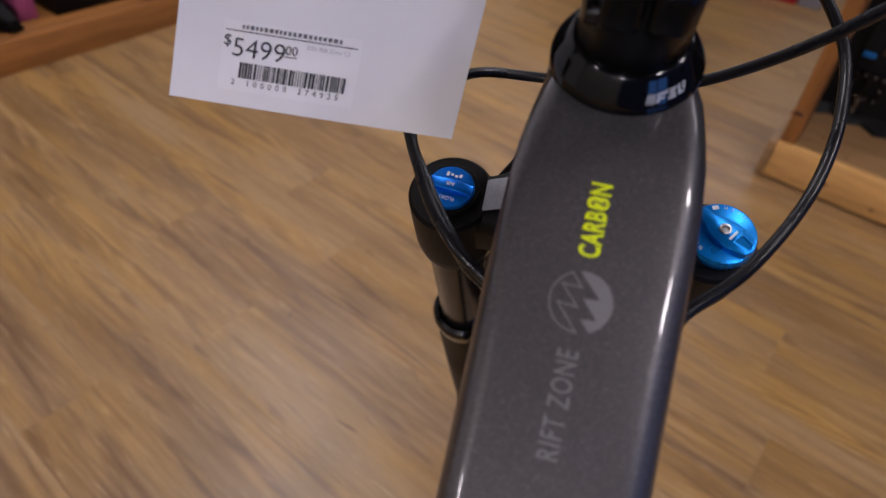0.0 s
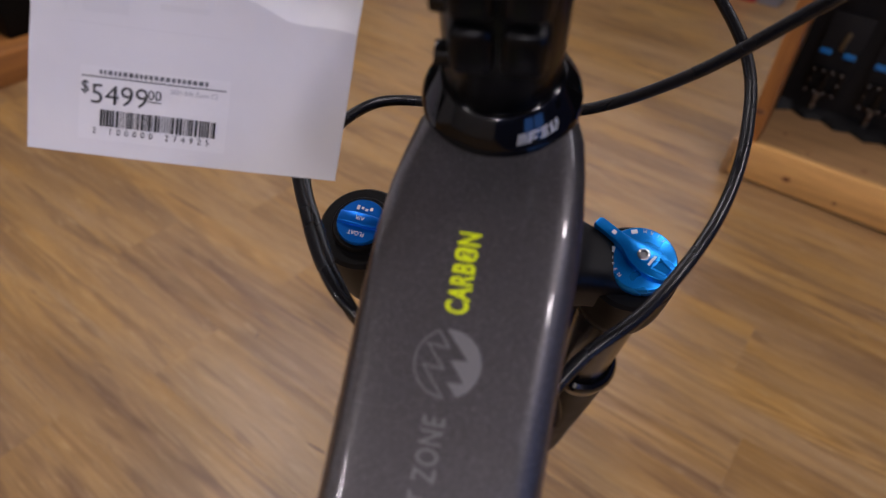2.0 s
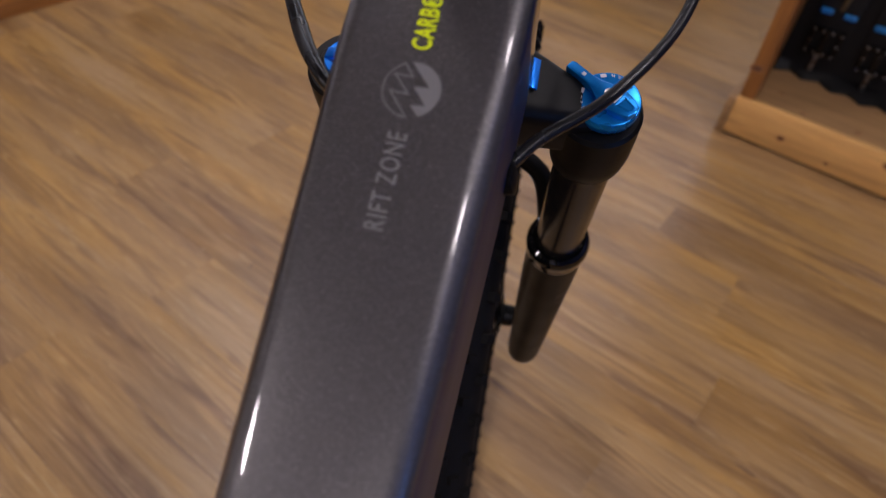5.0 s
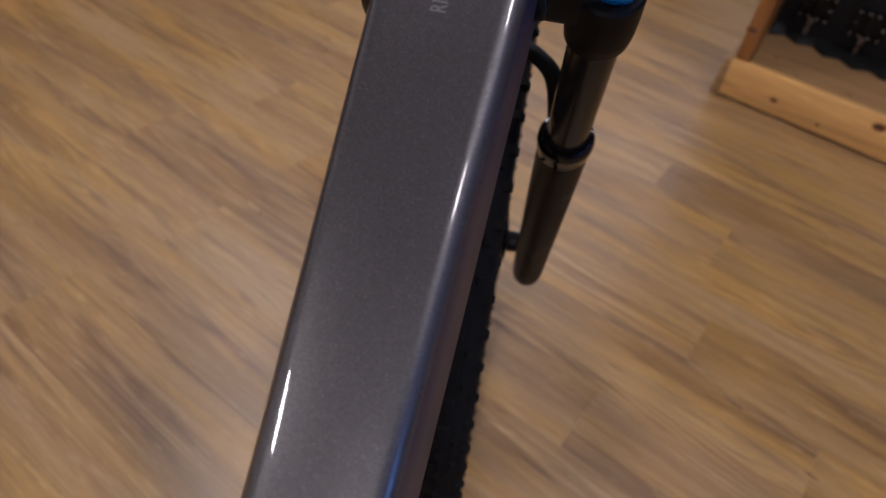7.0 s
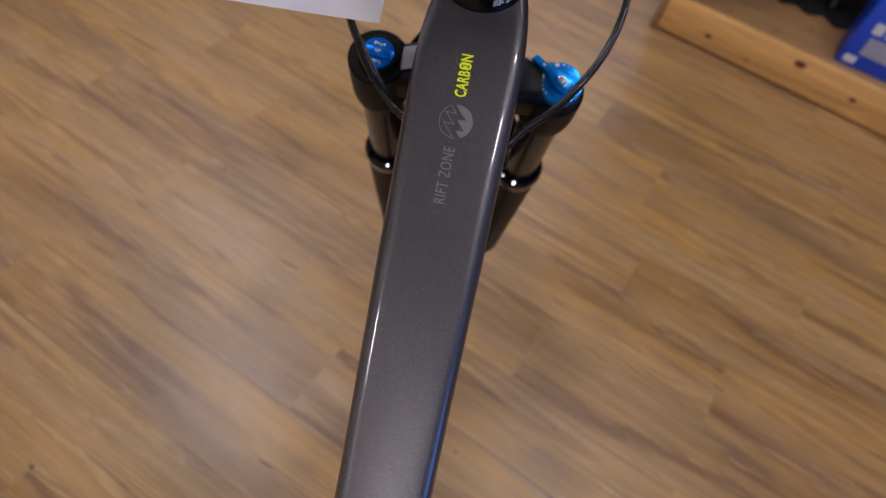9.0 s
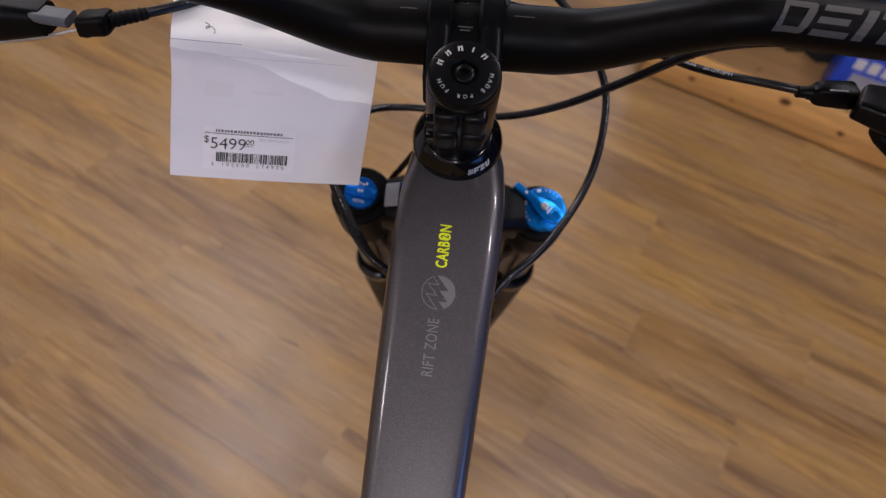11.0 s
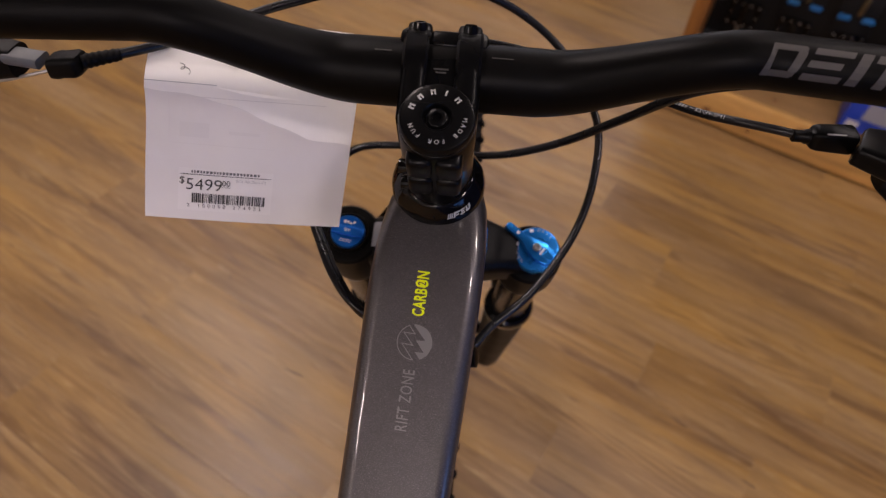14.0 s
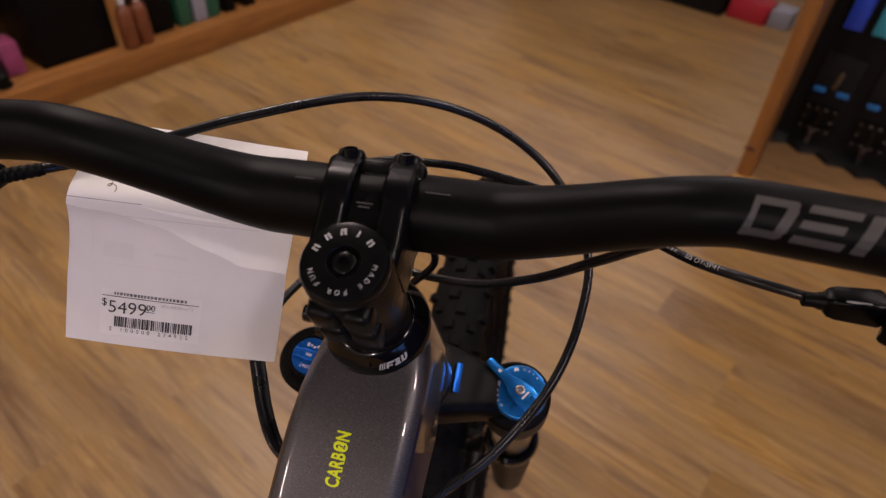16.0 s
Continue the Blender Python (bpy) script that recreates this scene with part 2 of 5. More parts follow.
def paper_material():
    m = material("paper", (0.76, 0.745, 0.75), 0.75)
    v = mapped(m, (1, 1, 1))
    link(m, ramp(m, noise_of(m, v, 30, 4), [(0.3, (0.715, 0.70, 0.69)), (0.7, (0.755, 0.74, 0.73))]), bsdf(m).inputs["Base Color"])
    bump(m, noise_of(m, v, 900, 3), 0.1, 0.0003)
    return m


PLANK = plank_material()
PINE = pine_material("pine", (0.60, 0.335, 0.105))
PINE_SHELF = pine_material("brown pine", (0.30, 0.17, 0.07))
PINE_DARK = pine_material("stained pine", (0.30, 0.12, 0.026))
PAINT = flake_material()
# for the tube's sides: a dark blue reflection put into the base colour
NAVY_REFLECTION = worn(material("dark navy reflection colour", (0.007, 0.011, 0.036), 0.42, 0.0, 0.0, 0.03, spec=0.14), (0.007, 0.011, 0.036), 0.2, 30)
PAPER = paper_material()
SATIN = worn(material("satin black", (0.0018, 0.0018, 0.002), 0.28, spec=0.13), (0.0025, 0.0025, 0.0028), 0.3, 40, (0.24, 0.32))
BAR_BLACK = worn(material("bead-blasted black bar", (0.0018, 0.0016, 0.0016), 0.4, spec=0.09), (0.0018, 0.0016, 0.0016), 0.35, 50, (0.36, 0.46), 0.15)
GLOSS = worn(material("gloss black", (0.002, 0.002, 0.0022), 0.07, spec=0.3), (0.002, 0.002, 0.0022), 0.2, 60, (0.05, 0.1))
MATTE = worn(material("matte black", (0.003, 0.0028, 0.0028), 0.45, spec=0.12), (0.003, 0.0028, 0.0028), 0.3, 60, (0.38, 0.52), 0.1)
STANCHION = worn(material("black anodised tube", (0.009, 0.0075, 0.007), 0.2, 0.2, spec=0.35), (0.009, 0.0075, 0.007), 0.2, 80, (0.15, 0.24))
RUBBER = worn(material("tyre rubber", (0.006, 0.0055, 0.0055), 0.8, spec=0.12), (0.006, 0.0055, 0.0055), 0.4, 120, (0.7, 0.9), 0.3)
CABLE = worn(material("cable housing", (0.008, 0.008, 0.009), 0.28, spec=0.3), (0.008, 0.008, 0.009), 0.2, 90, (0.22, 0.34))
BLUE = worn(material("blue anodised metal", (0.003, 0.13, 0.55), 0.3, 0.7, spec=0.3), (0.003, 0.13, 0.55), 0.12, 200, (0.26, 0.36))
PALE_PATCH = worn(material("pale grey patch", (0.2, 0.2, 0.22), 0.3, 0.3), (0.2, 0.2, 0.22), 0.3, 160, (0.25, 0.4))
STEEL = worn(material("steel", (0.45, 0.45, 0.46), 0.3, 1.0), (0.45, 0.45, 0.46), 0.2, 120, (0.22, 0.4))
GREY_PLASTIC = worn(material("grey painted lever", (0.1, 0.105, 0.11), 0.45), (0.1, 0.105, 0.11), 0.15, 90, (0.4, 0.55))
YELLOW = worn(material("yellow decal", (0.62, 0.72, 0.0), 0.35, coat=1.0), (0.62, 0.72, 0.0), 0.06, 300)
GREY_DECAL = worn(material("grey decal", (0.175, 0.17, 0.17), 0.4, 0.2, 0.5), (0.175, 0.17, 0.17), 0.08, 300)
BAR_DECAL = worn(material("worn silver print", (0.042, 0.038, 0.036), 0.5), (0.042, 0.038, 0.036), 0.3, 300)
SILVER_DECAL = worn(material("silver print", (0.028, 0.026, 0.025), 0.5), (0.028, 0.026, 0.025), 0.35, 300)
WHITE_PRINT = worn(material("white print", (0.62, 0.62, 0.62), 0.5), (0.62, 0.62, 0.62), 0.1, 500)
GREY_PRINT = worn(material("grey print", (0.36, 0.36, 0.36), 0.5), (0.36, 0.36, 0.36), 0.12, 500)
DULL_INK = worn(material("dull ink", (0.13, 0.13, 0.14), 0.6), (0.13, 0.13, 0.14), 0.3, 900)
DIAL_BLUE = worn(material("bright blue anodised metal", (0.003, 0.19, 0.58), 0.3, 0.7, spec=0.3), (0.003, 0.19, 0.58), 0.1, 200, (0.24, 0.34))
INK = worn(material("black ink", (0.03, 0.03, 0.033), 0.6), (0.03, 0.03, 0.033), 0.3, 900)
FADED_INK = worn(material("faded ink", (0.42, 0.42, 0.44), 0.7), (0.42, 0.42, 0.44), 0.1, 900)
SHOW_THROUGH = worn(material("print showing through", (0.705, 0.69, 0.68), 0.75), (0.705, 0.69, 0.68), 0.02, 200)
LABEL = worn(material("label stock", (0.765, 0.75, 0.74), 0.5), (0.765, 0.75, 0.74), 0.03, 200)
# the tag's paper with the light on its upper part put into the colour
LIT_PAPER = worn(material("lit paper", (0.9, 0.885, 0.86), 0.7), (0.9, 0.885, 0.86), 0.03, 60)
PALE_WALL = worn(material("white wall paint", (0.72, 0.71, 0.7), 0.7), (0.72, 0.71, 0.7), 0.05, 5, None, 0.1)
# colour of the unseen east wall, chosen for its reflection in the top tube
BLUE_WALL = worn(material("deep blue for reflections", (0.03, 0.055, 0.2), 0.7), (0.03, 0.055, 0.2), 0.1, 5, None, 0.1)
WALL = worn(material("wall paint", (0.66, 0.64, 0.6), 0.7), (0.66, 0.64, 0.6), 0.08, 5, None, 0.1)
DARK_WALL = worn(material("dark panel", (0.009, 0.0085, 0.0085), 0.6, spec=0.2), (0.009, 0.0085, 0.0085), 0.3, 12, (0.5, 0.7), 0.1)
CEILING = worn(material("grey ceiling paint", (0.22, 0.21, 0.21), 0.85), (0.22, 0.21, 0.21), 0.1, 20, None, 0.3)
FLOOR_BASE = worn(material("floor joint", (0.07, 0.045, 0.025), 0.7), (0.07, 0.045, 0.025), 0.3, 20)
MARK = worn(material("dark figure", (0.11, 0.06, 0.035), 0.4), (0.11, 0.06, 0.035), 0.4, 300)
KNOT = worn(material("dark knot", (0.1, 0.035, 0.012), 0.55), (0.1, 0.035, 0.012), 0.4, 200)
KNOT_RING = worn(material("knot ring", (0.3, 0.13, 0.04), 0.55), (0.3, 0.13, 0.04), 0.25, 200)
BOX_BLUE = worn(material("blue printed card", (0.012, 0.06, 0.5), 0.35), (0.012, 0.06, 0.5), 0.15, 40)
CARD_BLUE = worn(material("light blue plastic", (0.006, 0.15, 0.42), 0.35), (0.006, 0.15, 0.42), 0.2, 80)
TEAL = worn(material("teal card", (0.02, 0.32, 0.42), 0.4), (0.02, 0.32, 0.42), 0.2, 60)
RED = worn(material("red card", (0.5, 0.02, 0.04), 0.45), (0.5, 0.02, 0.04), 0.15, 40)
GREY_CARD = worn(material("grey card", (0.3, 0.31, 0.36), 0.5), (0.3, 0.31, 0.36), 0.15, 60)
PINK = worn(material("pink fabric", (0.3, 0.05, 0.13), 0.6), (0.3, 0.05, 0.13), 0.5, 120)
GREEN = worn(material("green card", (0.01, 0.1, 0.055), 0.5), (0.01, 0.1, 0.055), 0.2, 60)
AMBER = worn(material("amber brown plastic", (0.2, 0.06, 0.022), 0.35), (0.2, 0.06, 0.022), 0.4, 60)
PINK_GREY = worn(material("grey and pink card", (0.2, 0.12, 0.14), 0.5), (0.2, 0.12, 0.14), 0.6, 120)
BRASS = worn(material("brass", (0.15, 0.105, 0.05), 0.45, 0.5), (0.15, 0.105, 0.05), 0.2, 120)


def glow_material():
    m = bpy.data.materials.new("lamp diffuser")
    m.use_nodes = True
    b = m.node_tree.nodes["Principled BSDF"]
    b.inputs["Base Color"].default_value = (0.8, 0.8, 0.8, 1)
    b.inputs["Emission Color"].default_value = (*LAMP_COLOUR, 1)
    b.inputs["Emission Strength"].default_value = 3.0
    return m


GLOW = glow_material()
LAMP_WHITE = worn(material("white enamel", (0.75, 0.75, 0.74), 0.4), (0.75, 0.75, 0.74), 0.04, 20)

# ---- the room ----
X0, X1, Y0, Y1 = -2.75, 1.7, -3.6, 3.95


def slab(name, lo, hi, mat, label, category):
    ob = part(name, box(bmesh.new(), lo, hi), mat, None, label, None, False, "structure")
    ob.matrix_world = ROOM
    return tagged(ob, category=category)


floor = slab("floor", (X0 - 0.2, Y0 - 0.2, -0.12), (X1 + 0.2, Y1 + 0.2, -0.004), FLOOR_BASE, "brown oak-look vinyl plank floor of a bicycle shop", "floor")
slab("ceiling", (X0 - 0.2, Y0 - 0.2, CEIL), (X1 + 0.2, Y1 + 0.2, CEIL + 0.1), CEILING, "grey painted shop ceiling", "ceiling")
slab("wall_west", (X0 - 0.15, Y0 - 0.15, 0), (X0, Y1 + 0.15, CEIL), PALE_WALL, "white shop wall above the dark shelf backing", "wall")
# the east wall is out of view: set close and blue to tint reflections
wa, wb, wlo, whi = WINDOW
wall_bm = bmesh.new()
for lo, hi in (((X1, Y0 - 0.15, 0), (X1 + 0.15, wa, CEIL)), ((X1, wb, 0), (X1 + 0.15, Y1 + 0.15, CEIL)), ((X1, wa, 0), (X1 + 0.15, wb, wlo)), ((X1, wa, whi), (X1 + 0.15, wb, CEIL))):
    box(wall_bm, lo, hi)
wall_east = part("wall_east", wall_bm, BLUE_WALL, None, "unseen wall added in deep blue to reflect in the top tube, with a small window", None, False, "structure")
wall_east.matrix_world = ROOM
tagged(wall_east, category="wall")
slab("wall_south", (X0, Y0 - 0.15, 0), (X1, Y0, CEIL), WALL, "plain painted shop wall", "wall")
na, nb, nlo, nhi = FRONT
wall_bm = bmesh.new()
for lo, hi in (((X0, Y1, 0), (na, Y1 + 0.15, CEIL)), ((nb, Y1, 0), (X1, Y1 + 0.15, CEIL)), ((na, Y1, 0), (nb, Y1 + 0.15, nlo)), ((na, Y1, nhi), (nb, Y1 + 0.15, CEIL))):
    box(wall_bm, lo, hi)
wall_north = part("wall_north", wall_bm, PALE_WALL, None, "white far wall of the shop with a wide front window", None, False, "structure")
wall_north.matrix_world = ROOM
tagged(wall_north, category="wall")


def sky_material(name, colour, strength):
    m = bpy.data.materials.new(name)
    m.use_nodes = True
    b = m.node_tree.nodes["Principled BSDF"]
    b.inputs["Base Color"].default_value = (0, 0, 0, 1)
    b.inputs["Emission Color"].default_value = (*colour, 1)
    b.inputs["Emission Strength"].default_value = strength
    return m


window = empty("window_1", ROOM, "small shop window with blue daylight behind it", "window", "", "structure")
window_frame = bmesh.new()
for lo, hi in (((X1 + 0.03, wa, wlo), (X1 + 0.09, wa + 0.05, whi)), ((X1 + 0.03, wb - 0.05, wlo), (X1 + 0.09, wb, whi)), ((X1 + 0.03, wa + 0.05, wlo), (X1 + 0.09, wb - 0.05, wlo + 0.05)),
               ((X1 + 0.03, wa + 0.05, whi - 0.05), (X1 + 0.09, wb - 0.05, whi)), ((X1 + 0.035, (wa + wb) / 2 - 0.025, wlo + 0.05), (X1 + 0.085, (wa + wb) / 2 + 0.025, whi - 0.05))):
    box(window_frame, lo, hi, 0.004)
part("window_frame", window_frame, SATIN, window, "black window frame")
part("window_sill", box(bmesh.new(), (X1 - 0.04, wa - 0.03, wlo - 0.03), (X1 - 0.002, wb + 0.03, wlo), 0.004), LAMP_WHITE, window, "white sill")
backdrop = part("backdrop", box(bmesh.new(), (X1 + 0.3, wa - 0.3, wlo - 0.3), (X1 + 0.32, wb + 0.3, whi + 0.3)), sky_material("blue sky", SKY_COLOUR, SKY_STRENGTH), None, "blue daylight outside the window", None, False, "structure")
backdrop.matrix_world = ROOM
front = empty("window_2", ROOM, "wide front window high above the far cabinet", "window", "", "structure")
front_frame = bmesh.new()
for k in range(6):
    x = na + (nb - na - 0.05) * k / 5
    box(front_frame, (x, Y1 + 0.03, nlo), (x + 0.05, Y1 + 0.09, nhi), 0.004)
for z in (nlo, nhi - 0.05):
    for k in range(5):
        x = na + (nb - na - 0.05) * k / 5
        box(front_frame, (x + 0.05, Y1 + 0.035, z), (x + (nb - na - 0.05) / 5, Y1 + 0.085, z + 0.05), 0.004)
part("window_frame", front_frame, SATIN, front, "black window frame")
backdrop = part("backdrop", box(bmesh.new(), (na - 0.3, Y1 + 0.3, nlo - 0.3), (nb + 0.3, Y1 + 0.32, nhi + 0.3)), sky_material("pale sky", DAY_COLOUR, DAY_STRENGTH), None, "pale daylight outside the front window", None, False, "structure")
backdrop.matrix_world = ROOM


def ceiling_light(x, y, power):
    m = pose(x, y, CEIL)
    thing = empty("ceiling_light", m, "round white ceiling downlight with a glowing diffuser", "ceiling light", "ceiling lights")
    part("housing", lathe(bmesh.new(), [(0.165, 0.0), (0.17, -0.004), (0.17, -0.03), (0.16, -0.036), (0.146, -0.036), (0.146, -0.02)], 40), LAMP_WHITE, thing)
    part("diffuser", lathe(bmesh.new(), [(0.144, -0.022), (0.144, -0.030), (0.138, -0.032), (0, -0.032)], 40), GLOW, thing, "glowing white diffuser")
    data = bpy.data.lights.new("downlight", "AREA")
    data.shape, data.size = "DISK", 0.27
    data.energy, data.color = power, LAMP_COLOUR
    lamp = new("downlight", data)
    lamp.matrix_world = m @ pose(0, 0, -0.036)


def panel_light(x, y, power, turn, long):
    m = pose(x, y, CEIL, 0, 0, turn)
    h, w = long / 2, 0.125 if long < 1 else 0.3
    thing = empty("panel_light", m, "long white ceiling panel light with a glowing diffuser", "ceiling light", "ceiling lights")
    rim = bmesh.new()
    for lo, hi in (((-w - 0.025, -h - 0.025, -0.036), (-w, h + 0.025, 0)), ((w, -h - 0.025, -0.036), (w + 0.025, h + 0.025, 0)), ((-w, -h - 0.025, -0.036), (w, -h, 0)), ((-w, h, -0.036), (w, h + 0.025, 0))):
        box(rim, lo, hi, 0.002)
    part("housing", rim, LAMP_WHITE, thing)
    part("diffuser", box(bmesh.new(), (-w + 0.0005, -h + 0.0005, -0.03), (w - 0.0005, h - 0.0005, -0.022)), GLOW, thing, "glowing white diffuser", None, False)
    data = bpy.data.lights.new("panel", "AREA")
    data.shape, data.size, data.size_y = ("ELLIPSE", 0.125, long) if long < 1 else ("RECTANGLE", 0.58, long)
    data.energy, data.color = power, LAMP_COLOUR if long < 1 else COOL_COLOUR
    lamp = new("panel", data)
    lamp.matrix_world = m @ pose(0, 0, -0.037)


for row in PANELS:
    panel_light(*row)
for x, y, power in LAMPS:
    ceiling_light(x, y, power)

# ---- the bicycle ----
LEAN_LEFT = 2.8
BIKE = pose(0.0457, 0, 0) @ pose(0, 0, 0, 0, -LEAN_LEFT, 0)
FROM_WORLD = BIKE.inverted()
HEAD_ANGLE = 65.5
STEER_TURN = 3.4
# steering axes: z up along the steerer, y square to it and forwards, origin on the top cap
STEER = pose(0, 0.003, 0.996, 90 - HEAD_ANGLE, 0, 0) @ pose(0, 0, 0, 0, 1.0, STEER_TURN)

bike = empty("mountain_bike", BIKE, "dark grey carbon mountain bike with black parts and blue fork dials", "bicycle")


def place(x, y, z, rx=0, ry=0, rz=0):
    return STEER @ pose(x, y, z, rx, ry, rz)


# the bike's body: a top tube lofted along its slope, the head tube, the down tube and the seat tube
def top_line(y):
    """The height of the top tube's upper face."""
    if y > -0.022:
        return 0.9069 + 0.69 * (y + 0.022) - 5.6 * min(y + 0.022, 0.04) ** 2
    return 0.9 + 0.69 * (y + 0.032) if y > -0.2 else 0.78408 + 0.66 * (y + 0.2)


def tube_section(y, w, h, r, flare=0.0, crown=0.0004, deep=0.72):
    """A slightly crowned top with round edges, sides that lean out by flare, a rounder underside."""
    slope = math.atan((top_line(y + 0.001) - top_line(y - 0.001)) / 0.002)
    nrm = Vector((0, -math.sin(slope), math.cos(slope)))
    base = Vector((0, y, top_line(y)))
    out = []
    ring = rounded(w, h, r, 8)
    half = w / 2 - r
    ring[9:9] = [(half * (1 - 2 * i / 9), 0.0) for i in range(1, 9)]
    for a, b in ring:
        k = min(max(-b / (deep * h), 0), 1) if -b < deep * h else 1 - 1.3 * (-b / h - deep) / (1 - deep)
        rise = crown * (1 - (2 * a / w) ** 2) if -b < r else 0
        out.append(base + Vector((a * (1 + 2 * flare * k / w), 0, 0)) + (b + rise) * nrm)
    return out


def between(p, q, w, h, r, n=8, tw=None, th=None):
    """Rounded sections from p to q in the plane x = 0."""
    p, q = Vector(p), Vector(q)
    way = (q - p).normalized()
    nrm = Vector((1, 0, 0)).cross(way)
    out = []
    for i in range(n + 1):
        t = i / n
        ww, hh = w + ((tw or w) - w) * t, h + ((th or h) - h) * t
        out.append([p.lerp(q, t) + Vector((a, 0, 0)) + (b + hh / 2) * nrm for a, b in rounded(ww, hh, min(r, ww / 2.2, hh / 2.2))])
    return out


TUBE = [(0.036, 0.036, 0.050, 0.014, 0), (0.030, 0.0460, 0.056, 0.013, 0), (0.022, 0.0526, 0.064, 0.0105, 0), (0.012, 0.0556, 0.068, 0.009, 0.001), (0.0, 0.0570, 0.068, 0.008, 0.002), (-0.015, 0.0576, 0.064, 0.0075, 0.003),
        (-0.03, 0.0573, 0.060, 0.0072, 0.004), (-0.06, 0.0554, 0.068, 0.0074, 0.0065), (-0.10, 0.0535, 0.082, 0.0070, 0.0078, 0.0007, 0.68), (-0.15, 0.0508, 0.094, 0.0062, 0.0078, 0.0013, 0.72),
        (-0.20, 0.0482, 0.100, 0.0062, 0.0088, 0.0017, 0.73), (-0.26, 0.0456, 0.102, 0.0062, 0.0094, 0.0019, 0.74), (-0.34, 0.0432, 0.098, 0.0062, 0.0094, 0.0019, 0.74), (-0.44, 0.0412, 0.085, 0.0062, 0.0078, 0.0019, 0.74)]
frame_bm = loft(bmesh.new(), [tube_section(*s) for s in TUBE])
# side-facing faces get the navy that stands in for a reflection
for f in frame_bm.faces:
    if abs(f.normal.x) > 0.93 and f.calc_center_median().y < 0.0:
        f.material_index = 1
lathe(frame_bm, [(0.0205, -0.0690), (0.0243, -0.0705), (0.0252, -0.085), (0.0265, -0.12), (0.0285, -0.152), (0.0275, -0.158)], 44, STEER)
bike_frame = part("frame", frame_bm, PAINT, bike, "glossy charcoal metallic flake carbon frame, a dark navy reflection coloured into its sides")
bike_frame.data.materials.append(NAVY_REFLECTION)
part("down_tube", loft(bmesh.new(), between((0, 0.048, 0.862), (0, -0.40, 0.37), 0.034, 0.054, 0.015, tw=0.04)), PAINT, bike_frame)
part("seat_tube", sweep(bmesh.new(), [Vector((0, -0.415, 0.34)), Vector((0, -0.43, 0.5)), Vector((0, -0.455, 0.70))], 0.02, 24), PAINT, bike_frame)
part("cable_port", lathe(bmesh.new(), [(0.0045, 0), (0.006, 0.002), (0.006, 0.006), (0.0035, 0.007)], 18, pose(0.0258, -0.020, 0.849, 0, 75, 0)), MATTE, bike_frame, "black rubber cable port")
part("cable_port", lathe(bmesh.new(), [(0.0045, 0), (0.006, 0.002), (0.006, 0.006), (0.0035, 0.007)], 18, pose(-0.0262, -0.009, 0.856, 0, -75, 0)), MATTE, bike_frame, "black rubber cable port")


# decals on the top tube: words run up the tube
def on_tube(y, x=0.0, lift=0.0006):
    slope = math.atan(0.69)
    along, left = Vector((0, math.cos(slope), math.sin(slope))), Vector((-1, 0, 0))
    m = Matrix((along, left, along.cross(left))).transposed().to_4x4()
    m.translation = Vector((x, y, top_line(y))) + m.col[2].to_3d() * lift
    return m


words = lettering("CARB", 0.0084, 0.62, "LEFT", 0.00003, 0.00024, 1.09)
join(words, lettering("N", 0.0084, 0.64, "LEFT", 0.00003, 0.00024), pose(0.0188, 0, 0))
stadium = [(0.00195 * math.cos(radians(a)), (0.00125 if a < 180 else -0.00125) + 0.00195 * math.sin(radians(a))) for a in range(0, 360, 15)]
join(words, flat(bmesh.new(), stadium), pose(0.0165, 0.0030, 0.00003))
carbon = part("decal", words, YELLOW, bike_frame, "bright yellow lettering", on_tube(-0.0325, 0.002), False)
part("numeral", lettering("2", 0.0058, 0.62, "CENTER", 0.00002, 0.00012), PAINT, carbon, "dark numeral cut out of the yellow", on_tube(-0.0325, 0.002) @ pose(0.0165, 0.0010, 0.00008), False)
part("decal", lettering("RIFT ZONE", 0.0084, 0.66, "LEFT", 0.00003, 0.00008, 1.12), GREY_DECAL, bike_frame, "grey lettering", on_tube(-0.0792, 0.0019), False)

# the round badge: a thin ring and zigzag on one side, a solid toothed half on the other
badge = bmesh.new()
R = 0.0089


def ribbon(bm, points, wide):
    """A thin mitred line through the points."""
    for (xa, ya), (xb, yb) in zip(points, points[1:]):
        d = Vector((xb - xa, yb - ya, 0)).normalized()
        n = Vector((-d.y, d.x, 0)) * wide / 2
        e = d * wide / 2
        flat(bm, [(R * (xa - e.x + k * n.x), R * (ya - e.y + k * n.y)) for k in (-1, 1)] + [(R * (xb + e.x + k * n.x), R * (yb + e.y + k * n.y)) for k in (1, -1)])


teeth = [(0.98, 0.19), (0.16, -0.58), (0.12, -0.06), (-0.50, -0.58), (-0.53, -0.08), (-0.91, -0.42)]
rim_arc = [(math.cos(radians(a)), math.sin(radians(a))) for a in range(-150, 11, 8)]
solid = flat(bmesh.new(), [(R * x, R * y) for x, y in teeth + rim_arc])
bmesh.ops.triangulate(solid, faces=solid.faces)
join(badge, solid)
ribbon(badge, [(0.91, 0.42), (0.46, 0.04), (0.48, 0.67), (-0.18, 0.07), (-0.14, 0.70), (-0.98, -0.03)], 0.055)
ribbon(badge, [(0.975 * math.cos(radians(a)), 0.975 * math.sin(radians(a))) for a in range(26, 183, 6)], 0.055)
part("badge", badge, GREY_DECAL, bike_frame, "round grey badge with zigzag", on_tube(-0.0432, -0.0004), False)

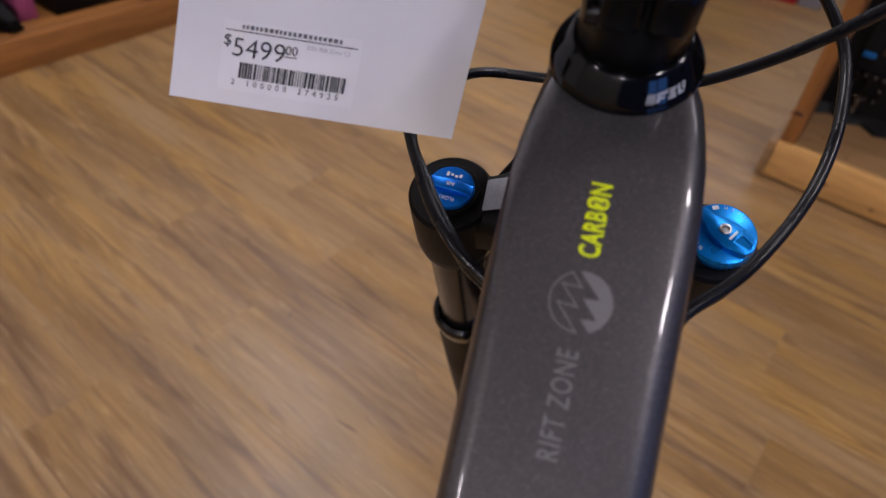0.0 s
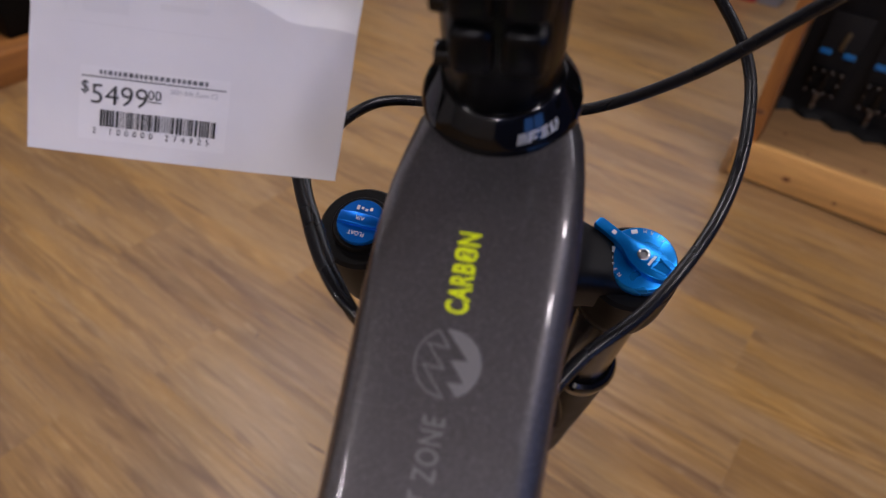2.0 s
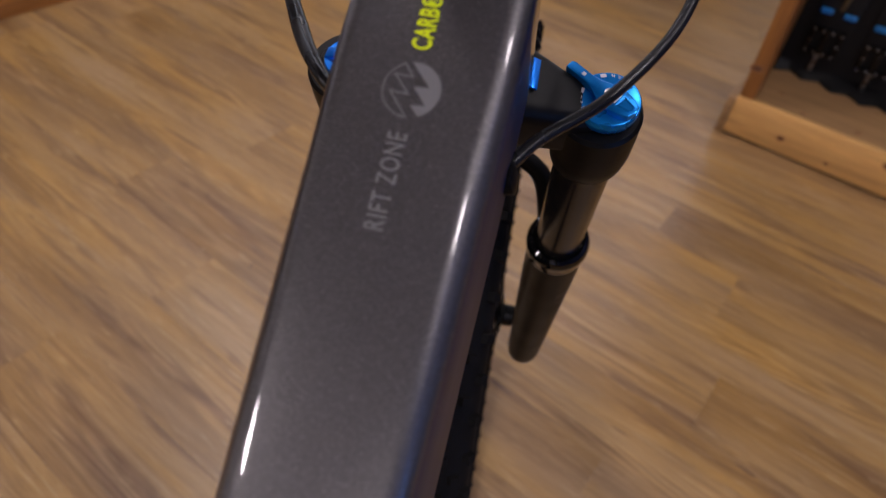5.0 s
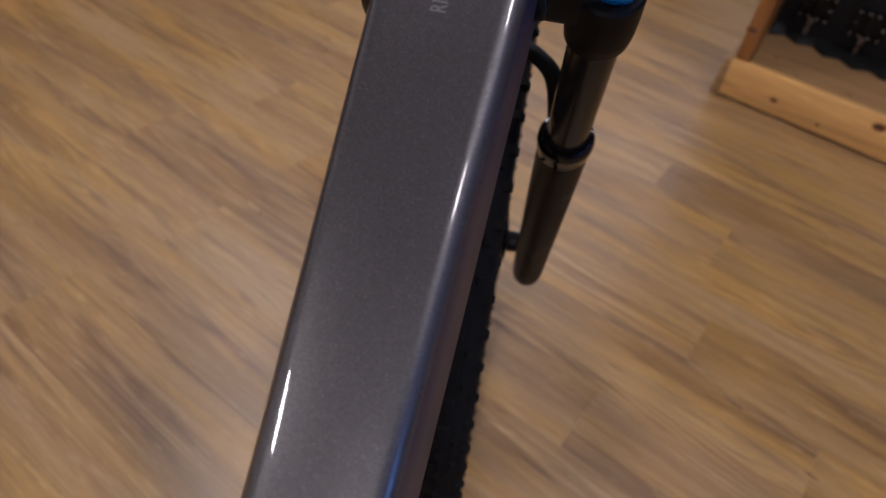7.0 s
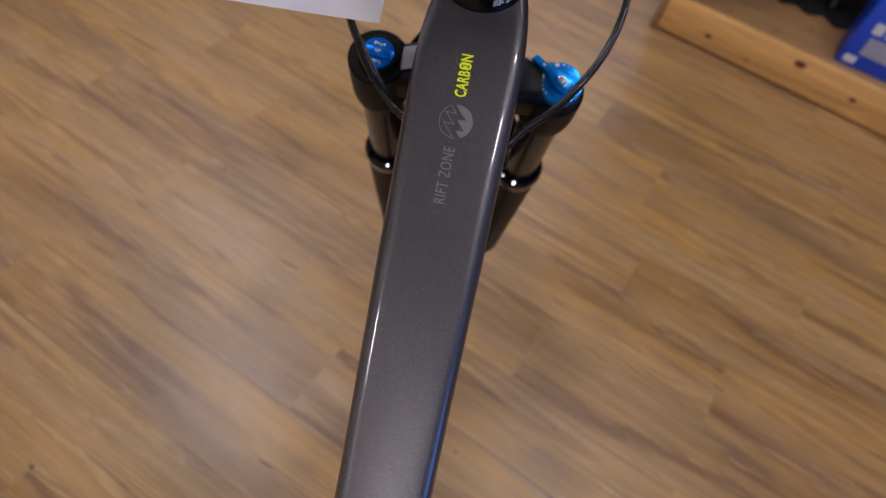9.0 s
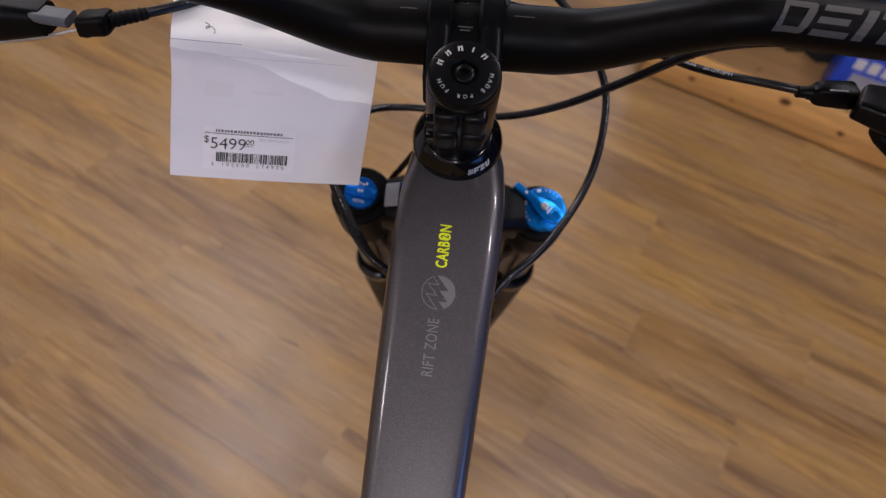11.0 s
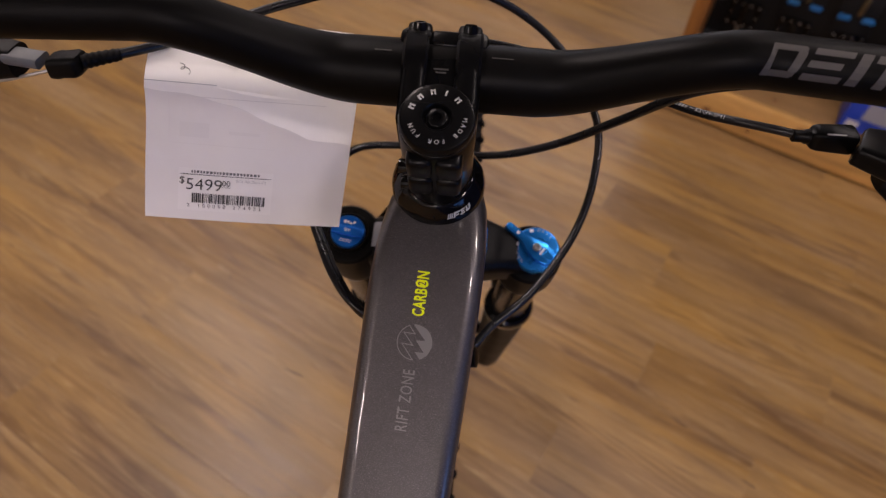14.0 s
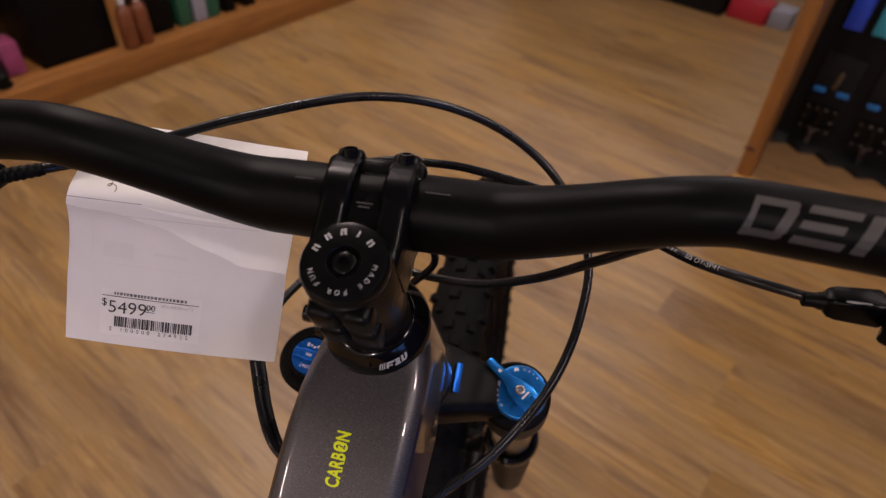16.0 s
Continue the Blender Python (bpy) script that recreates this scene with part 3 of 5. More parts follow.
# ---- headset, stem and top cap ----
headset = part("headset_cover", lathe(bmesh.new(), [(0.0165, -0.0585), (0.0180, -0.0588), (0.0190, -0.0598), (0.0234, -0.0664), (0.0246, -0.0688), (0.0247, -0.0714), (0.018, -0.0720)], 56, STEER), GLOSS, bike, "glossy black headset cover")
mark = bmesh.new()
for a0, a1, lo, hi in ((-71, -69.5, 0.3, 0.86), (-68.5, -67, 0.3, 0.86), (-66, -64.5, 0.3, 0.86), (-63, -60.5, 0.3, 0.86), (-60.5, -54, 0.68, 0.86), (-60.5, -56, 0.44, 0.58),
                       (-53, -46, 0.3, 0.46), (-52, -47, 0.5, 0.66), (-53, -46, 0.7, 0.86), (-44.5, -38, 0.3, 0.46), (-44.5, -41.5, 0.46, 0.86), (-39.5, -36.5, 0.46, 0.86)):
    for k in range(3):
        b0, b1 = a0 + (a1 - a0) * k / 3, a0 + (a1 - a0) * (k + 1) / 3
        quad = []
        for b, h in ((b0, lo), (b1, lo), (b1, hi), (b0, hi)):
            h = 0.10 + 0.72 * (h - 0.3)
            rr, zz = 0.0190 + 0.0044 * (1 - h) + 0.0002, -0.0598 - 0.0066 * (1 - h) + 0.0002
            b = radians(b + 5 * (h - 0.5))
            quad.append((rr * math.cos(b), rr * math.sin(b), zz))
        flat(mark, quad)
part("printed_mark", mark, GREY_PRINT, headset, "white printed marks", STEER, False, "stuff")

BAR_Y, BAR_Z = 0.0368, -0.0265
stem = part("stem", lathe(bmesh.new(), [(0.0150, -0.0045), (0.0168, -0.0055), (0.0172, -0.0070), (0.0172, -0.0575), (0.0166, -0.0590)], 44), SATIN, bike, "short black stem clamping the handlebar", STEER)
for sx in (-1, 1):
    mid = sx * 0.0122 - 0.001
    part("clamp_ring", lathe(bmesh.new(), [(0.0163, -0.0059), (0.0198, -0.0059), (0.0210, -0.0046), (0.0210, 0.0046), (0.0198, 0.0059), (0.0163, 0.0059)], 36, pose(mid, BAR_Y, BAR_Z, 0, 90, 0)), SATIN, stem, "", STEER)
    arm = [[Vector((mid + a * sx, y, z + b)) for a, b in rounded(w, h, 0.004, 4)]
           for y, z, w, h in ((0.004, -0.008, 0.012, 0.032), (0.014, -0.0085, 0.0125, 0.034), (0.026, -0.0070, 0.0118, 0.036), (0.034, -0.0068, 0.0115, 0.03))]
    part("clamp_arm", loft(bmesh.new(), arm), SATIN, stem, "", STEER)
part("web", loft(bmesh.new(), [[Vector((a, y, z + b)) for a, b in rounded(w, h, 0.0035, 4)] for y, z, w, h in ((0.0, -0.014, 0.022, 0.026), (0.016, -0.013, 0.022, 0.026), (0.024, -0.0105, 0.020, 0.024), (0.034, -0.0090, 0.018, 0.008))]), SATIN, stem, "", STEER)
# rear clamp lugs with their bolts
for z in (-0.016, -0.034):
    for x0, x1 in ((-0.0125, -0.0006), (0.0006, 0.0125)):
        part("clamp_lug", box(bmesh.new(), (x0, -0.0196, z - 0.0078), (x1, -0.008, z + 0.0078), 0.003, 3), SATIN, stem, "", STEER)
for z in (-0.016, -0.034):
    part("clamp_bolt", lathe(bmesh.new(), [(0.0012, 0.0005), (0.0014, 0.004), (0.0032, 0.004), (0.0034, 0.003), (0.0034, -0.001)], 16, place(-0.0120, -0.0150, z - 0.004, 0, -90, 0)), GLOSS, stem, "black socket bolt")
# faceplate lugs and upright bolts in front of the bar
for sx in (-1, 1):
    post = bmesh.new()
    box(post, (sx * 0.0118 - 0.0068, BAR_Y + 0.004, BAR_Z + 0.004), (sx * 0.0118 + 0.0048, BAR_Y + 0.0185, BAR_Z + 0.0165), 0.0025, 3)
    part("faceplate_lug", post, SATIN, stem, "", STEER)
    part("faceplate_bolt", lathe(bmesh.new(), [(0.0045, 0.0), (0.0045, 0.006), (0.0039, 0.0085), (0.0032, 0.0112), (0.0028, 0.0124), (0.0018, 0.0124), (0.0017, 0.010), (0, 0.010)], 20,
                                 place(sx * 0.0118 - 0.001, BAR_Y + 0.0085, BAR_Z + 0.0082, -42, 0, 0)), GLOSS, stem, "tapered black bolt head")
for sx in (-1, 1):
    ear = loft(bmesh.new(), [[Vector((sx * x - 0.001, BAR_Y + 0.0105 + a, BAR_Z + z + b)) for a, b in rounded(w, h, 0.0022, 4)] for x, w, h, z in ((0.0150, 0.0110, 0.0095, 0.0160), (0.0180, 0.0100, 0.0085, 0.0155), (0.0200, 0.0080, 0.0070, 0.0148), (0.0207, 0.0050, 0.0045, 0.0135))])
    part("faceplate_ear", ear, SATIN, stem, "", STEER)
part("faceplate", box(bmesh.new(), (-0.0075, BAR_Y + 0.006, BAR_Z + 0.006), (0.0075, BAR_Y + 0.015, BAR_Z + 0.0155), 0.002, 3), SATIN, stem, "", STEER)
tiny = bmesh.new()
for k, (w, y) in enumerate(((0.0034, 0), (0.0024, -0.0016))):
    box(tiny, (-w, y - 0.0004, 0), (w, y + 0.0004, 0.00015))
part("printed_mark", tiny, SILVER_DECAL, stem, "small grey print", place(-0.001, 0.0292, -0.0094, 8, 0, 0), False, "stuff")

cap = part("top_cap", lathe(bmesh.new(), [(0.0155, -0.0055), (0.0166, -0.0050), (0.0168, -0.0018), (0.0160, -0.0004), (0.0148, 0.0), (0.0066, 0.0), (0.0060, -0.0006), (0.0056, -0.0022), (0.0, -0.0022)], 56, STEER), SATIN, bike, "round black top cap with white lettering")
part("cap_bolt", lathe(bmesh.new(), [(0.0046, -0.0022), (0.0044, -0.0008), (0.0038, -0.0004), (0.0022, -0.0004), (0.0020, -0.0020), (0.0, -0.0020)], 24, STEER), SATIN, cap, "black hex socket bolt")
ringtext = bmesh.new()
slogan = "MADE FOR FUN"
for i, ch in enumerate(slogan):
    if ch == " ":
        continue
    a = -4 - i * 13.6
    join(ringtext, lettering(ch, 0.0027, 1.0, "CENTER", 0.00006), pose(0, 0, 0.0002, 0, 0, a - 90) @ pose(0, 0.0112, 0))
for k in range(5):
    a = 156 - k * 29
    w = (0.0012, 0.0011, 0.0011, 0.0005, 0.0012)[k]
    m = pose(0, 0, 0.0002, 0, 0, a - 90 + 5) @ pose(0, 0.0118, 0)
    glyph = bmesh.new()
    box(glyph, (-w, -0.0013, 0), (-w + 0.0008, 0.0013, 0.00006))
    if k != 3:
        box(glyph, (w - 0.0008, -0.0013, 0), (w, 0.0013, 0.00006))
        box(glyph, (-w, 0.0004, 0), (w, 0.0010, 0.00006))
    join(ringtext, glyph, m)
part("lettering", ringtext, GREY_PRINT, cap, "white ring of lettering", STEER, False)

# ---- handlebar ----
RISE_AT, RISE_LONG = 0.043, 0.0916


def bar_point(s):
    """The bar's centre line, s metres from its middle."""
    a = abs(s)
    u = min(max((a - RISE_AT) / RISE_LONG, 0), 1)
    w = u * u * (3 - 2 * u)
    out = max(a - RISE_AT - RISE_LONG, 0)
    q = STEER @ Vector((0, BAR_Y, BAR_Z))
    turn = pose(0, 0, 0, 0, 0, 3.7).to_3x3()
    return q + turn @ Vector((s, -0.0173 * w - 0.2 * out, 0.0308 * w + 0.048 * out + 0.006 * s))


def bar_radius(s):
    return float(np.interp(abs(s), [0, 0.045, 0.06, 0.085, 0.1, 0.13, 0.2, 0.3, 0.4], [0.0163, 0.0161, 0.0150, 0.0132, 0.0126, 0.0120, 0.0116, 0.0112, 0.0112]))


spans = [-0.37 + 0.74 * i / 148 for i in range(149)]
bar = part("handlebar", sweep(bmesh.new(), [bar_point(s) for s in spans], lambda t: bar_radius(-0.37 + 0.74 * t), 36), BAR_BLACK, bike, "wide satin black riser handlebar")


def on_bar(s, angle, lift=0.00025):
    """A place on the bar's skin: angle 0 is its top, positive towards the rider."""
    c, ahead = bar_point(s), (bar_point(s + 0.002) - bar_point(s - 0.002)).normalized()
    up = (Vector((0, 0, 1)) - ahead * ahead.z).normalized()
    back = up.cross(ahead) * -1
    if back.y > 0:
        back = -back
    return c + (bar_radius(s) + lift) * (math.cos(radians(angle)) * up + math.sin(radians(angle)) * back)


def wrapped(shapes, s0, a0, size, n=5):
    """Four-cornered shapes in a unit-high strip, slanted and wrapped round the bar."""
    bm = bmesh.new()
    for q in shapes:
        for i in range(n):
            for j in range(n):
                quad = []
                for u, v in ((i, j), (i + 1, j), (i + 1, j + 1), (i, j + 1)):
                    u, v = u / n, v / n
                    x = (q[0][0] * (1 - u) + q[1][0] * u) * (1 - v) + (q[3][0] * (1 - u) + q[2][0] * u) * v
                    y = (q[0][1] * (1 - u) + q[1][1] * u) * (1 - v) + (q[3][1] * (1 - u) + q[2][1] * u) * v
                    quad.append(on_bar(s0 + size[0] * (x + 0.32 * y), a0 - size[1] * y))
                flat(bm, quad)
    return bm


def rect(x0, y0, x1, y1):
    return [(x0, y0), (x1, y0), (x1, y1), (x0, y1)]


# an open block, then blocks of three stacked bars
BLOCK = [rect(0, 0, 0.24, 1), rect(0.24, 0.80, 1.0, 1), rect(0.24, 0, 1.0, 0.20), rect(0.84, 0.2, 1.1, 0.80), rect(1.0, 0.8, 1.06, 0.95), rect(1.0, 0.05, 1.06, 0.2)]
STEM_T = [rect(3.0, 0.74, 3.95, 1), rect(3.3, 0, 3.6, 0.74)]
for shapes in [BLOCK, STEM_T] + [[r] for r in (rect(1.27, 0.79, 2.37, 1), rect(1.27, 0.40, 2.2, 0.60), rect(1.27, 0, 2.37, 0.21), rect(2.55, 0, 2.86, 1), rect(4.1, 0, 4.4, 1))]:
    part("decal", wrapped(shapes, 0.1303, 88, (0.0130, 64)), BAR_DECAL, bar, "worn silver block decal", None, False)
for s0, s1, ang in ((0.0215, 0.0315, 20), (-0.0325, -0.0245, 20)):
    tick = bmesh.new()
    for k in range(4):
        a, c = s0 + (s1 - s0) * k / 4, s0 + (s1 - s0) * (k + 1) / 4
        flat(tick, [on_bar(a, ang), on_bar(c, ang), on_bar(c, ang + 2.2), on_bar(a, ang + 2.2)])
    part("centre_mark", tick, SILVER_DECAL, bar, "thin grey centring line", None, False)

# ---- fork ----
LEG, LEG_Y = 0.0655, 0.0044
AXLE_Y, AXLE_Z = 0.0435, -0.708
fork = part("fork", lathe(bmesh.new(), [(0.02, -0.158), (0.0275, -0.160), (0.0275, -0.166), (0.024, -0.172), (0.024, -0.185)], 40, STEER), MATTE, bike, "black air suspension fork with blue dials")
crown = bmesh.new()
sections = []
for x, w, h, y, z in ((-0.066, 0.030, 0.032, 0.0044, -0.190), (-0.045, 0.034, 0.034, 0.0044, -0.184), (-0.022, 0.046, 0.036, 0.003, -0.172), (0, 0.052, 0.036, 0.002, -0.168),
                      (0.022, 0.046, 0.036, 0.003, -0.172), (0.045, 0.034, 0.034, 0.0044, -0.184), (0.066, 0.030, 0.032, 0.0044, -0.190)):
    sections.append([Vector((x, y + a, z + b)) for a, b in rounded(w, h, 0.009, 5)])
loft(crown, sections)
for sx in (-1, 1):
    low = -0.0105 if sx > 0 else 0.0
    lathe(crown, [(0.0165, -0.1845 + low), (0.0205, -0.1845 + low), (0.0222, -0.1865 + low), (0.0225, -0.200 + low), (0.0225, -0.226), (0.0212, -0.236), (0.0182, -0.240)], 36, pose(sx * LEG, LEG_Y, 0))
part("crown", crown, MATTE, fork, "", STEER)
for sx in (-1, 1):
    part("stanchion", lathe(bmesh.new(), [(0.0172, -0.236), (0.0172, -0.385)], 36, place(sx * LEG, LEG_Y, 0)), STANCHION, fork, "shiny black stanchion tube")
    lower = part("lower_leg", lathe(bmesh.new(), [(0.0178, -0.372), (0.0218, -0.373), (0.0222, -0.40), (0.0212, -0.52), (0.0200, -0.64), (0.0198, -0.695), (0.0182, -0.715), (0.0140, -0.722), (0, -0.722)], 36, place(sx * LEG, LEG_Y, 0)), MATTE, fork, "black lower fork leg")
    part("wiper_seal", lathe(bmesh.new(), [(0.0174, -0.360), (0.0195, -0.3585), (0.0225, -0.360), (0.0240, -0.3635), (0.0240, -0.3685), (0.0226, -0.372), (0.0226, -0.381), (0.0180, -0.382)], 36, place(sx * LEG, LEG_Y, 0)), GLOSS, lower, "black rubber wiper seal")
    part("dropout", box(bmesh.new(), (sx * LEG - 0.012, LEG_Y - 0.01, AXLE_Z - 0.02), (sx * LEG + 0.012, AXLE_Y + 0.016, AXLE_Z + 0.02), 0.006, 3), MATTE, lower, "", STEER)
# pale print on the right leg
for z, a0, a1, tall in ((-0.445, -62, -30, 0.010), (-0.462, -60, -36, 0.003), (-0.640, -66, -40, 0.008)):
    bm = bmesh.new()
    r = float(np.interp(z, [-0.64, -0.52, -0.40], [0.0200, 0.0212, 0.0222])) + 0.0003
    for k in range(5):
        b0, b1 = radians(a0 + (a1 - a0) * k / 5), radians(a0 + (a1 - a0) * (k + 0.62) / 5)
        flat(bm, [(LEG + r * math.cos(b), LEG_Y + r * math.sin(b), zz) for b, zz in ((b0, z), (b1, z), (b1, z + tall), (b0, z + tall))])
    part("printed_mark", bm, SILVER_DECAL, fork, "faint pale print on the leg", STEER, False, "stuff")
arch_line = smooth_path([(-0.0575, 0.016, -0.400), (-0.054, 0.026, -0.355), (-0.040, 0.037, -0.318), (0, 0.043, -0.300), (0.040, 0.037, -0.318), (0.054, 0.026, -0.355), (0.0575, 0.016, -0.400)], 8)
arch = sweep(bmesh.new(), arch_line, lambda t: 0.0095 - 0.003 * math.sin(math.pi * t), 14)
part("arch", arch, MATTE, fork, "black fork arch", STEER)
part("axle", lathe(bmesh.new(), [(0.0075, -0.0745), (0.0075, 0.0745), (0.0095, 0.0745), (0.0095, 0.079), (0, 0.079)], 24, place(0, AXLE_Y, AXLE_Z, 0, 90, 0)), SATIN, fork)
# a pale grey patch and blue stickers on the crown, beside the head tube
for x, w, mat, label in ((-0.0430, 0.0115, PALE_PATCH, "pale grey patch on the crown"), (-0.0345, 0.0045, BLUE, "blue sticker on the crown")):
    part("sticker", box(bmesh.new(), (-w / 2, -0.009, -0.0006), (w / 2, 0.009, 0.0006), 0.0004), mat, fork, label, place(x, 0.0050, -0.1832 + 0.52 * (x + 0.045) + 0.0012, 0, -27.5, 0))
part("sticker", box(bmesh.new(), (-0.0022, -0.009, -0.0006), (0.0022, 0.009, 0.0006), 0.0004), BLUE, fork, "blue sticker on the crown", place(0.0300, 0.0050, -0.1742, 0, 27.5, 0))

# left: air cap with a raised grip; right: damper dial with its lever
TOP = -0.1845
air = part("air_cap", lathe(bmesh.new(), [(0.0114, 0.0), (0.0121, 0.0012), (0.0121, 0.0046), (0.0116, 0.0056), (0, 0.0058)], 40, place(-LEG, LEG_Y, TOP)), BLUE, fork, "blue anodised air cap with white lettering")
grip = loft(bmesh.new(), [[Vector((x, a, 0.0053 + b + h)) for a, b in rounded(w, h + 0.001, 0.0009, 3)] for x, w, h in ((-0.0112, 0.0068, 0.0012), (-0.0085, 0.0056, 0.0024), (-0.004, 0.0066, 0.0028), (0.004, 0.0066, 0.0028), (0.0085, 0.0056, 0.0024), (0.0112, 0.0068, 0.0012))])
part("grip_bar", grip, BLUE, air, "", place(-LEG, LEG_Y, TOP, 0, 0, -8))
part("collar", lathe(bmesh.new(), [(0.0123, 0.0), (0.0123, 0.0036), (0.0140, 0.0036), (0.0148, 0.0026), (0.0150, 0.0)], 40, place(-LEG, LEG_Y, TOP)), MATTE, fork, "black collar round the air cap")
words = lettering("AIR", 0.0030, 1.0, "CENTER", 0.00006)
words.transform(pose(0, 0.0011, 0.0084, 0, 0, 180))
join(words, lettering("FLOAT", 0.0031, 0.9, "CENTER", 0.00006), pose(0, -0.0060, 0.0061, 0, 0, 180))
glyph = bmesh.new()
for k in range(4):
    box(glyph, (-0.0042 + k * 0.0022, 0.0066 + 0.0006 * (k % 2), 0), (-0.0028 + k * 0.0022, 0.0090 - 0.0005 * (k % 3), 0.0001))
join(words, glyph, pose(0, -0.0012, 0.0060))
part("lettering", words, WHITE_PRINT, air, "white print", place(-LEG, LEG_Y, TOP, 0, 0, -8), False)

# the damper leg's top sits lower on the crown
DIAL = place(LEG + 0.0024, LEG_Y + 0.0012, TOP - 0.0105)
dial = part("damper_dial", lathe(bmesh.new(), [(0.0145, 0.0), (0.0164, 0.0012), (0.0169, 0.0030), (0.0169, 0.0062), (0.0161, 0.0077), (0.0150, 0.0081), (0, 0.0083)], 56, DIAL), DIAL_BLUE, fork, "blue anodised damper dial with white lettering")


def plan_block(points, lo, hi, ease):
    """A low block over a plan outline, its upper edge drawn in by ease."""
    bm = bmesh.new()
    mid = Vector((sum(q[0] for q in points) / len(points), sum(q[1] for q in points) / len(points), 0))
    rings = []
    for z, k in ((lo, 0.0), (hi - ease, 0.0), (hi - 0.3 * ease, 0.3 * ease), (hi, ease)):
        row = []
        for q in points:
            v = Vector((q[0], q[1], 0))
            w = v - (v - mid).normalized() * k
            row.append((w.x, w.y, z))
        rings.append(row)
    return loft(bm, rings)


arm_plan = [(-0.0270, -0.0018), (-0.0258, -0.0027), (-0.0150, -0.0029), (-0.0090, -0.0040), (-0.0030, -0.0070), (0.0040, -0.0078), (0.0110, -0.0062), (0.0150, -0.0042), (0.0163, 0.0),
            (0.0150, 0.0042), (0.0110, 0.0062), (0.0040, 0.0070), (-0.0030, 0.0056), (-0.0090, 0.0034), (-0.0150, 0.0027), (-0.0258, 0.0027), (-0.0270, 0.0018)]
TURN_DIAL = DIAL @ pose(0, 0, 0, 0, 0, -36)
part("lever", plan_block(arm_plan, 0.0079, 0.0121, 0.0010), DIAL_BLUE, dial, "blue lever arm", TURN_DIAL)
part("lever_screw", lathe(bmesh.new(), [(0.0030, 0.0120), (0.0030, 0.0126), (0.0026, 0.0129), (0.0017, 0.0129), (0.0014, 0.0122), (0, 0.0122)], 24, DIAL), STEEL, dial, "steel socket screw")
pocket = bmesh.new()
tri = [(0.0062, -0.0036), (0.0138, -0.0024), (0.0146, 0.0), (0.0138, 0.0024), (0.0062, 0.0036)]
inner = [(0.0072, -0.0026), (0.0132, -0.0016), (0.0137, 0.0), (0.0132, 0.0016), (0.0072, 0.0026)]
for k in range(5):
    n = (k + 1) % 5
    flat(pocket, [(*tri[k], 0.01222), (*tri[n], 0.01222), (*inner[n], 0.01275), (*inner[k], 0.01275)])
flat(pocket, [(*q, 0.01235) for q in inner])
part("rim", pocket, DIAL_BLUE, dial, "raised rim of a tapered pocket", TURN_DIAL, False)
words = bmesh.new()
for word, mid, step in (("FIRM", 66, -13), ("OPEN", 205, -13)):
    for i, ch in enumerate(word):
        a = mid + (i - 1.5) * -step
        join(words, lettering(ch, 0.0026, 0.9, "CENTER", 0.00006), pose(0, 0, 0.0083, 0, 0, a + 90) @ pose(0, -0.0150, 0))
for a in (106, 168):
    box(words, (-0.0015, 0.0128, 0.0082), (0.0015, 0.0149, 0.0084), 0, 2, pose(0, 0, 0, 0, 0, a - 90))
box(words, (-0.0180, -0.0010, 0.0121), (-0.0160, 0.0010, 0.01222), 0, 2, pose(0, 0, 0, 0, 0, -36))
box(words, (0.0040, -0.0030, 0.0121), (0.0052, 0.0030, 0.01222), 0, 2, pose(0, 0, 0, 0, 0, -36))
part("lettering", words, WHITE_PRINT, dial, "white print", DIAL, False)

# ---- front wheel ----
WHEEL = STEER @ pose(0, AXLE_Y, AXLE_Z, 0, 90, 0)
wheel = part("front_wheel", lathe(bmesh.new(), [(0.0095, -0.050), (0.014, -0.046), (0.014, -0.034), (0.029, -0.032), (0.029, -0.028), (0.017, -0.024), (0.015, 0.024), (0.026, 0.028), (0.026, 0.032), (0.014, 0.034), (0.014, 0.046), (0.0095, 0.050)], 36, WHEEL), SATIN, bike, "black mountain bike front wheel with a knobbly tyre")
part("rim", lathe(bmesh.new(), [(0.300, -0.006), (0.300, 0.006), (0.307, 0.0150), (0.3180, 0.0165), (0.3180, 0.0140), (0.311, 0.0120), (0.311, -0.0120), (0.3180, -0.0140), (0.3180, -0.0165), (0.307, -0.0150), (0.300, -0.006)], 96, WHEEL, False), SATIN, wheel, "black rim")
TYRE_R, TYRE_W = 0.3385, 0.0272
profile = [(0.3150, -0.0145)] + [(TYRE_R + TYRE_W * math.cos(radians(a)), TYRE_W * math.sin(radians(a))) for a in range(-140, 141, 14)] + [(0.3150, 0.0145)]
tyre = part("tyre", lathe(bmesh.new(), profile, 120, WHEEL, False), RUBBER, wheel, "black rubber tyre with blocky knobs")
tread = bmesh.new()
rng = random.Random(5)
COUNT = 72
